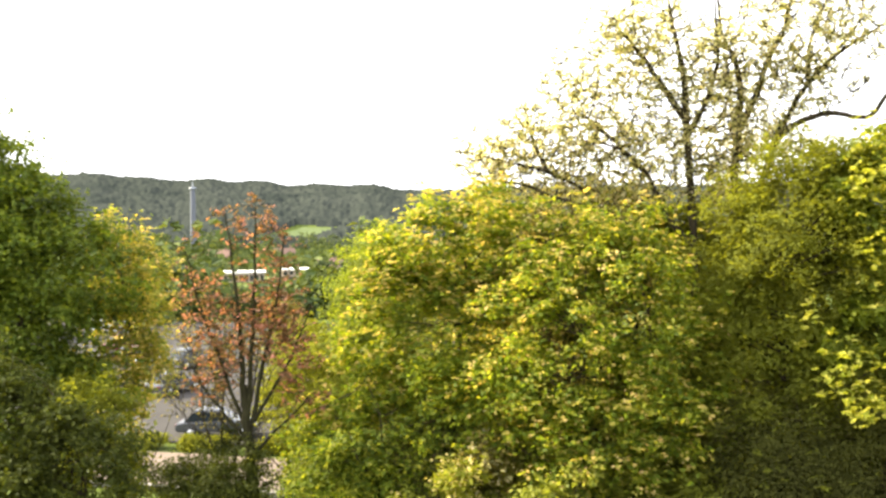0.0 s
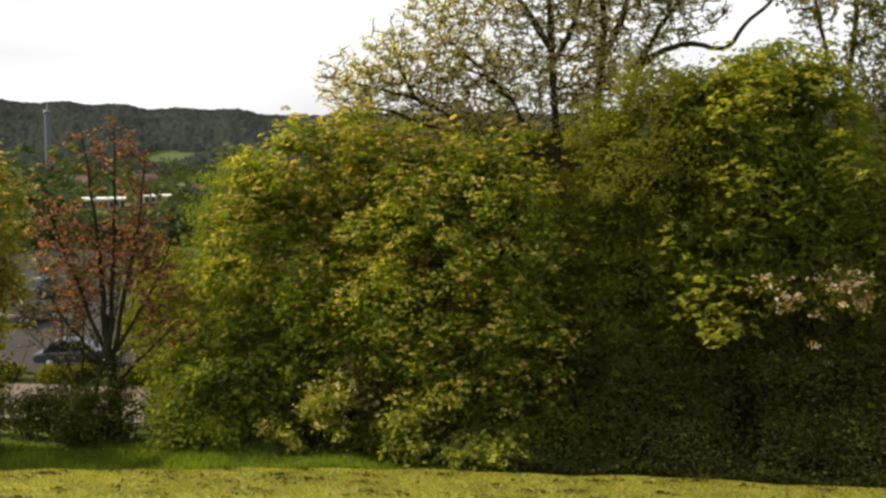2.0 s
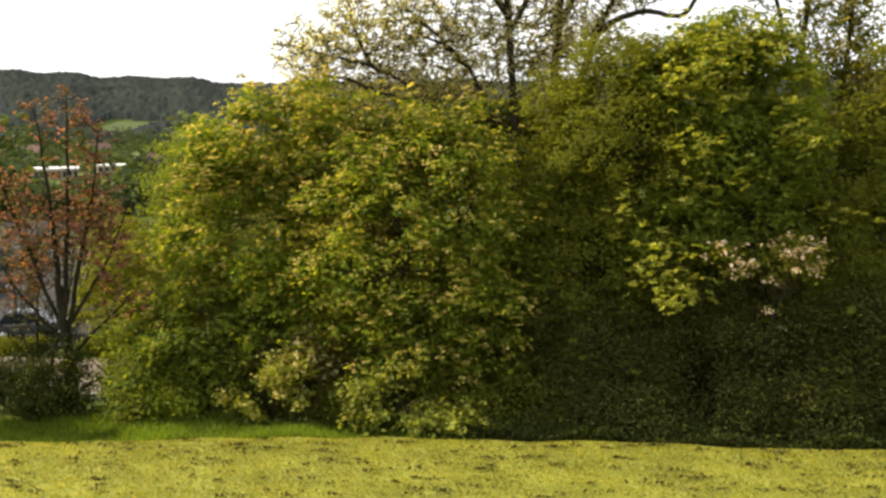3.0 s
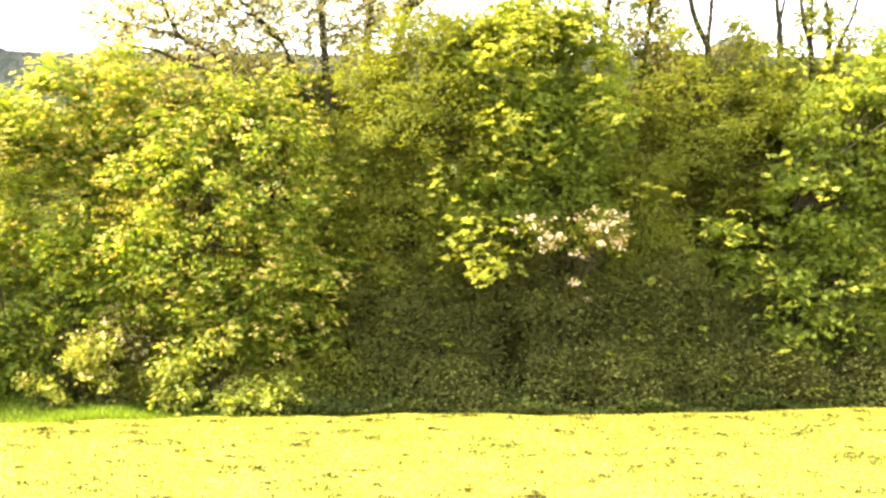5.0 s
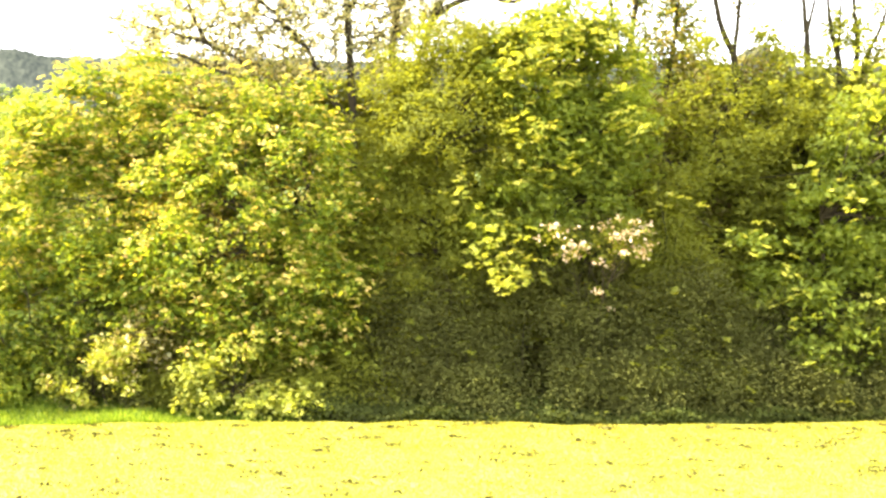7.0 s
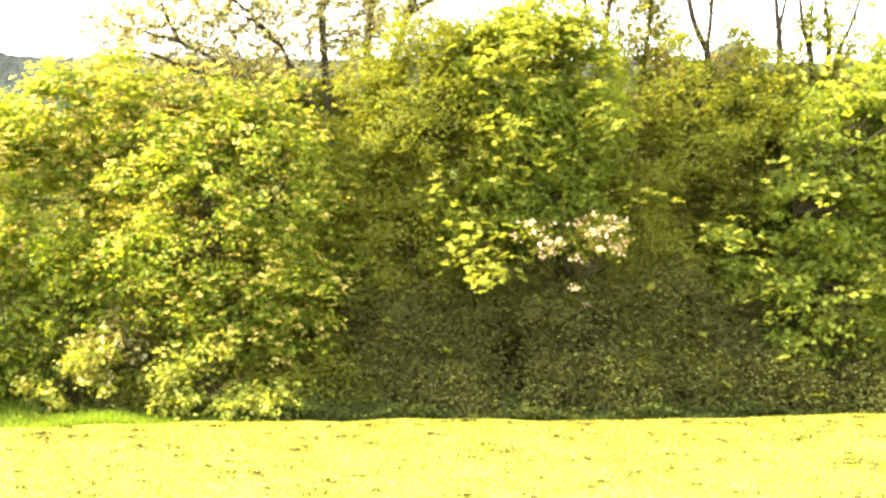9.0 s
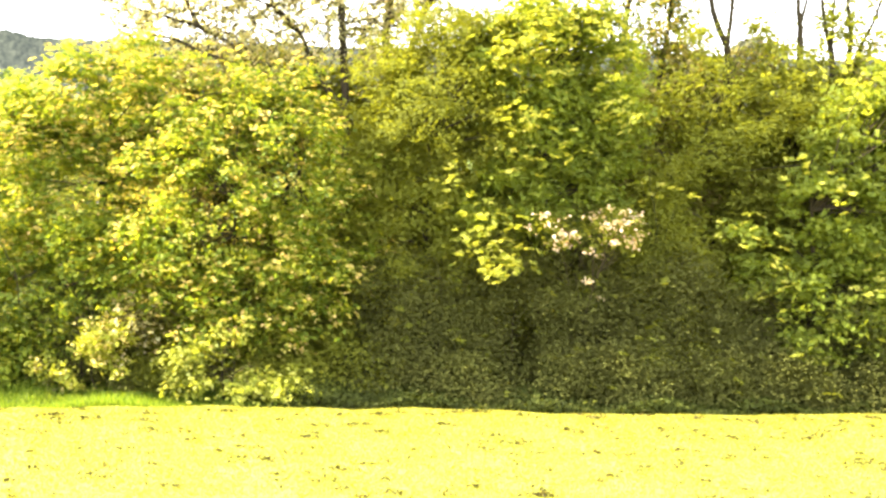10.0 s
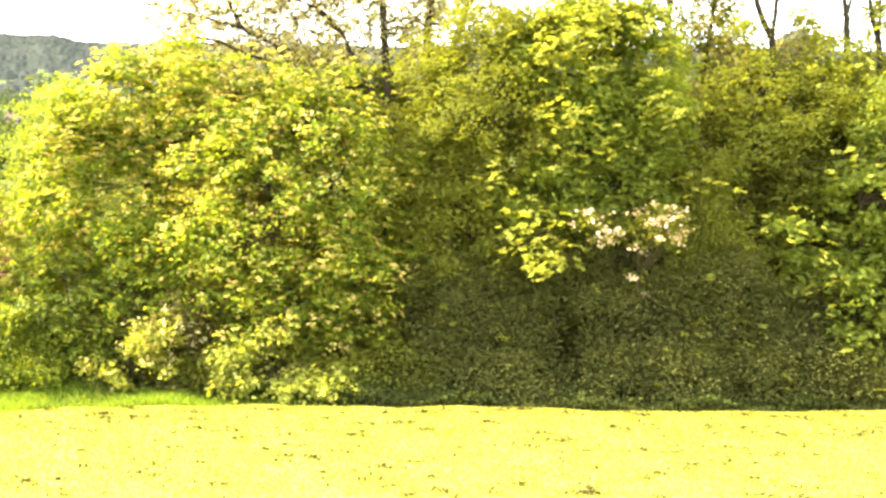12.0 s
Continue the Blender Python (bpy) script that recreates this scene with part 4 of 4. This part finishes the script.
# Added bush: its dark leaves stand in for shade on the bank.
leafy_tree("bramble_bush", (-15.2, 28.3), (-15.2, 28.3, 0.6), [(-15.3, 28.2, -0.1, 1.3, 0.8, 0.9), (-14.2, 28.0, -0.2, 0.8, 0.6, 0.7)],
           170, 40, 0.2, 0.06, L_LAUREL, "low bramble added as dark shade on the bank beside the maple", "bush", stems=3, trunk_r=0.03)
leafy_tree("dogwood_bush", (-14.3, 29.6), (-14.3, 29.6, 0.9), [(-14.4, 29.5, 0.2, 0.9, 0.6, 1.2), (-15.3, 29.6, -0.2, 0.7, 0.5, 0.8)],
           110, 36, 0.16, 0.06, L_LAUREL, "dark green bush on the bank behind the maple", "bush", stems=3, trunk_r=0.03)
leafy_tree("blackthorn_bush", (-11.7, 28.8), (-11.7, 28.8, 1.2), [(-11.6, 28.6, 0.7, 0.9, 0.6, 1.5), (-10.9, 28.7, 1.6, 0.7, 0.5, 1.0)],
           130, 30, 0.17, 0.075, L_FRESH, "fresh green bush between the maple and the hazel", "bush", stems=3, trunk_r=0.03)
leafy_tree("privet_bush", (-13.2, 27.2), (-13.2, 27.2, 0.8), [(-13.25, 27.0, 0.0, 0.85, 0.6, 1.15)],
           110, 40, 0.15, 0.06, L_LAUREL, "low dark green bush on the bank", "bush", stems=3, trunk_r=0.03)
leafy_tree("willow_tree", (-19.8, 60.0), (-19.8, 60.0, 2.5), [(-19.9, 60, 2.0, 3.1, 3.0, 4.9)],
           420, 60, 0.4, 0.14, L_BROADLEAF, "rounded pale green willow down the slope", trunk_r=0.25)

for bx, by, h in ((-21.0, 52.0, 5.5), (-24.5, 60.0, 5.5), (-28.0, 69.0, 3.6), (-35.0, 84.0, 3.0), (-44.0, 102.0, 3.0), (-25.0, 78.0, 7.0), (-33.0, 104.0, 8.0)):
    leafy_tree("thicket_tree", (bx, by), (bx, by, h * 0.5 - 4), [(bx, by, h * 0.42 - 4, h * 0.5, h * 0.4, h * 0.58)],
               200, 40, 0.35, 0.13, L_BROWN if by > 65 else L_OLIVE, "olive-green tree beside the car park", group="trees by the car park")

leafy_tree("holly_bush", (-12.2, 27.2), (-12.2, 27.2, 0.5), [(-12.1, 27.0, 0.0, 0.7, 0.4, 0.9), (-12.8, 27.0, -0.2, 0.5, 0.4, 0.6)],
           60, 34, 0.13, 0.06, L_LAUREL, "small dark bush at the foot of the tree", "bush", stems=3, trunk_r=0.03)
for k in range(6):
    bx = -29.0 + 1.9 * k
    leafy_tree("verge_bush", (bx, 50.4), (bx, 50.4, -3.5), [(bx, 50.4, -3.8, 1.1, 0.5, 0.55)], 60, 30, 0.16, 0.09, L_OLIVE,
               "low olive-green bush on the road verge", "bush", stems=3, trunk_r=0.03, group="bushes on the verge")
open_tree("hornbeam_sapling", (-14.9, 30.0), [
    (0.05, 0.015, [(-14.9, 30, -1.2), (-15.0, 30, 1.4), (-15.0, 30, 4.2)], 10),
    (0.04, 0.012, [(-14.9, 30, -0.6), (-15.6, 30, 1.6), (-16.0, 30, 4.0)], 10),
    (0.04, 0.012, [(-14.9, 30, -0.4), (-14.2, 30, 1.6), (-13.8, 30, 3.8)], 10)],
    L_BROWN, "thin hornbeam sapling with bronze leaves", levels=2, leaf_size=0.09, leaf_n=1.6, leaf_from=1, twig=0.6, up=0.35)

# ---- road and car park below the bank ----
def slab(name, x0, x1, y0, y1, top, mat, label, category, thick=0.12):
    ob = new(name, box_mesh(name, x0, x1, y0, y1, top - thick, top, mat, 0.02))
    return tagged(ob, label, category, kind="structure")


slab("road", -80, -17, 42.9, 49.3, -3.93, M_ROAD, "worn pinkish-beige asphalt road", "road", 0.6)
slab("kerb", -80, -17, 42.5, 42.9, -3.82, M_KERB, "pale concrete kerb beside the road", "kerb", 0.7)
slab("car_park", -90, -23, 51.6, 112, -3.9, M_ASPHALT, "worn grey asphalt car park", "car park", 0.6)


def car(place, turn, paint, label):
    """Saloon: body, cabin of dark glass with a roof, four wheels, lamps."""
    root = thing("car", place, label, "car", "parked cars")
    root.rotation_euler = (0, 0, radians(turn))
    bm = bmesh.new()
    side = [(-2.1, 0.35), (-2.12, 0.75), (-1.5, 0.88), (1.05, 0.92), (1.95, 0.78), (2.1, 0.55), (2.08, 0.32)]
    for s in (-0.85, 0.85):
        vs = [bm.verts.new((x, s, z)) for x, z in side]
        bm.faces.new(vs)
    bm.verts.ensure_lookup_table()
    k = len(side)
    for i in range(k):
        bm.faces.new([bm.verts[i], bm.verts[(i + 1) % k], bm.verts[k + (i + 1) % k], bm.verts[k + i]])
    bmesh.ops.recalc_face_normals(bm, faces=bm.faces[:])
    bmesh.ops.bevel(bm, geom=bm.edges[:], offset=0.07, segments=3, affect="EDGES")
    me = bpy.data.meshes.new("body")
    bm.to_mesh(me)
    bm.free()
    me.materials.append(paint)
    part("body", me, root)

    def taper(name, x0, x1, t0, t1, z0, z1, w0, w1, mat, bevel):
        b2 = bmesh.new()
        lo = [b2.verts.new(p) for p in ((x0, -w0, z0), (x1, -w0, z0), (x1, w0, z0), (x0, w0, z0))]
        hi = [b2.verts.new(p) for p in ((t0, -w1, z1), (t1, -w1, z1), (t1, w1, z1), (t0, w1, z1))]
        b2.faces.new(lo[::-1])
        b2.faces.new(hi)
        for i in range(4):
            b2.faces.new((lo[i], lo[(i + 1) % 4], hi[(i + 1) % 4], hi[i]))
        bmesh.ops.bevel(b2, geom=b2.edges[:], offset=bevel, segments=2, affect="EDGES")
        m2 = bpy.data.meshes.new(name)
        b2.to_mesh(m2)
        b2.free()
        m2.materials.append(mat)
        return part(name, m2, root)

    taper("cabin_glass", -1.7, 1.0, -1.15, 0.3, 0.86, 1.36, 0.76, 0.62, M_GLASS, 0.04)
    taper("roof", -1.2, 0.36, -1.1, 0.25, 1.35, 1.44, 0.65, 0.58, paint, 0.03)
    for wx in (-1.3, 1.35):
        for wy in (-0.78, 0.78):
            w = Wood()
            ring = [(wx, wy - 0.1, 0.32), (wx, wy - 0.09, 0.32), (wx, wy + 0.09, 0.32), (wx, wy + 0.1, 0.32)]
            w.add(ring, [0.2, 0.32, 0.32, 0.2], 20)
            tyre = part("wheel", w.mesh("wheel", M_TYRE, (0, 0, 0)), root)
            q = Wood()
            q.add([(wx, wy - 0.105, 0.32), (wx, wy - 0.1, 0.32), (wx, wy + 0.1, 0.32), (wx, wy + 0.105, 0.32)], [0.01, 0.19, 0.19, 0.01], 14)
            part("rim", q.mesh("rim", M_RIM, (0, 0, 0)), tyre, "alloy wheel rim")
    for ly in (-0.6, 0.6):
        part("headlight", box_mesh("headlight", 2.0, 2.09, ly - 0.17, ly + 0.17, 0.58, 0.72, M_LAMP, 0.02), root, "clear headlight")
        part("tail_light", box_mesh("tail_light", -2.14, -2.06, ly - 0.15, ly + 0.15, 0.6, 0.74, M_CARRED, 0.02), root, "red tail light")
    return root


PARK = -3.9
car((-26.9, 53.5, PARK), 15, M_CARGREY, "dark grey saloon car in the car park")
for cx, cy, turn, paint, label in ((-36.5, 66.0, 80, M_CARGREY, "grey car in the car park"), (-41.5, 78.0, 75, M_CARGREY, "grey car in the car park"),
                                   (-46.5, 79.0, 78, M_CARRED, "maroon car in the car park"), (-52.0, 86.0, 80, M_CARRED, "maroon car in the car park"),
                                   (-58.0, 97.0, 75, M_CARGREY, "grey car in the car park"), (-62.5, 98.0, 78, M_CARWHITE, "white car in the car park")):
    car((cx, cy, PARK), turn, paint, label)


# ---- the town in the valley ----
def house(place, turn, w, d, wall_h, roof_h, wall_mat, roof_mat, label, rows=2, cols=4, name="house", flat=False):
    x, y = place
    root = thing(name, (x, y, float(ground_z(x, y)) - 0.5), label, "house", "houses in the valley")
    root.rotation_euler = (0, 0, radians(turn))
    part("wall", box_mesh("wall", -w / 2, w / 2, -d / 2, d / 2, 0, wall_h, wall_mat), root)
    if flat:
        part("roof", box_mesh("roof", -w / 2 - 0.5, w / 2 + 0.5, -d / 2 - 0.5, d / 2 + 0.5, wall_h, wall_h + roof_h, roof_mat, 0.05), root, "flat white roof edge")
    else:
        e = 0.5
        v = [(-w / 2 - e, -d / 2 - e, wall_h), (w / 2 + e, -d / 2 - e, wall_h), (w / 2 + e, d / 2 + e, wall_h), (-w / 2 - e, d / 2 + e, wall_h),
             (-w / 2 - e, 0, wall_h + roof_h), (w / 2 + e, 0, wall_h + roof_h)]
        f = [(0, 1, 5, 4), (2, 3, 4, 5), (0, 4, 3), (1, 2, 5), (0, 3, 2, 1)]
        roof = part("roof", mesh_of("roof", v, f, roof_mat), root)
        part("chimney", box_mesh("chimney", w * 0.3, w * 0.3 + 0.9, -0.5, 0.5, wall_h + roof_h * 0.5, wall_h + roof_h + 1.2, M_ROOF, 0.03), roof, "brick chimney")
    for r in range(rows):
        for c in range(cols):
            wx = -w / 2 + w * (c + 0.5) / cols
            wz = wall_h * (r + 0.55) / rows
            ww, wh = w / cols * 0.28, wall_h / rows * 0.27
            win = part("window", box_mesh("window", wx - ww - 0.08, wx + ww + 0.08, -d / 2 - 0.06, -d / 2 + 0.05, wz - wh - 0.08, wz + wh + 0.08, M_FRAME), root, "brown window frame")
            part("pane", box_mesh("pane", wx - ww, wx + ww, -d / 2 - 0.09, -d / 2 - 0.06, wz - wh, wz + wh, M_GLASS), win, "dark glass pane")
    return root


house((-218, 460), 25, 18, 14, 4.4, 0.7, M_BUFF, M_WHITE, "long low flat-roofed building with a white roof edge", 1, 8, "hall", True)
house((-197, 470), 25, 13, 12, 5.2, 0.6, M_BUFF, M_WHITE, "flat-roofed building with a white roof edge", 2, 5, "hall", True)
house((-284, 470), 28, 22, 12, 5.4, 1.0, M_BUFF, M_WHITE, "flat-roofed building with a pale roof edge", 1, 6, "hall", True)
for hx, hy, turn in ((-228, 592, 30), (-213, 584, 20), (-236, 632, 60), (-300, 600, 15), (-272, 630, 40), (-222, 615, 25)):
    house((hx, hy), turn, 12, 9, 5.2, 4.0, M_BUFF, M_ROOF, "brick house with a brown pitched roof")
house((-235, 380), 20, 24, 16, 4.5, 4.0, M_BUFF, M_GREYROOF, "wide building with a grey pitched roof", 1, 6)

n = 900
az, r = rng.uniform(-40, -12, n), 112 + 690 * rng.random(n) ** 0.8
x, y = r * np.sin(np.radians(az)), r * np.cos(np.radians(az))
low = np.abs(az + 24.9) < 2.8
keep = ~(low & (r > 400) & (r < 520)) & ~((np.abs(az + 20.9) < 1.2) & (r > 430) & (r < 640))
x, y = x[keep], y[keep]
s = (3.2 + 2.6 * rng.random(len(x))) * np.where(low[keep] & (r[keep] < 520), 0.4, 1.0)
base = np.stack((x, y, ground_z(x, y) + s * 0.9), -1)
d = unit(rng.normal(size=(len(x) * 40, 3)))
cl = np.repeat(base, 40, axis=0) + d * np.repeat(s, 40)[:, None] * np.array([1.1, 1.1, 1.2]) * (0.6 + 0.4 * rng.random((len(d), 1)))
at, normal, sz = crown_leaves(cl, d, 5, 0.8, 1.3, 0.7)
valley = new("valley_trees", leaves_mesh("valley_trees", at, normal, sz, L_VALLEY, (0, 0, 0), 0.8))
tagged(valley, "green trees among the houses in the valley", "trees", kind="stuff")

# the slim tower on the hillside
root = thing("tower", (-326.4, 619.3, float(ground_z(-326.4, 619.3)) - 1), "slim grey concrete transmission tower", "tower")
top = 29.5 - root.location.z
w = Wood()
shaft = 24.0 - root.location.z
w.add([(0, 0, 0), (0, 0, shaft * 0.4), (0, 0, shaft)], [2.1, 1.8, 1.5], 24)
part("shaft", w.mesh("shaft", M_TOWER, (0, 0, 0)), root)
w = Wood()
w.add([(0, 0, shaft), (0, 0, shaft + 0.2), (0, 0, shaft + 1.7), (0, 0, shaft + 1.9)], [0.4, 2.0, 2.0, 0.4], 24)
part("gallery", w.mesh("gallery", M_STEEL, (0, 0, 0)), root, "round steel gallery")
w = Wood()
w.add([(0, 0, shaft + 1.6), (0, 0, top)], [0.5, 0.25], 8)
part("antenna", w.mesh("antenna", M_STEEL, (0, 0, 0)), root, "thin antenna")

# the round copse on the skyline
n = 420
cx, cy = 1250 * math.sin(radians(17.3)), 1250 * math.cos(radians(17.3))
d = unit(rng.normal(size=(n, 3))) * (0.55 + 0.45 * rng.random((n, 1))) * np.array([30, 14, 20])
d[:, 2] = np.abs(d[:, 2]) * (1 - 0.25 * np.sin(d[:, 0] / 6.0 + 0.7) ** 2)
c = d + np.array([cx, cy, float(ground_z(cx, cy)) + 4])
s = 2.6 + 2.2 * rng.random(n)
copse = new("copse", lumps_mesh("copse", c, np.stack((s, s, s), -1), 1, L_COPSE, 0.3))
tagged(copse, "round clump of trees on the skyline", "trees", kind="stuff")
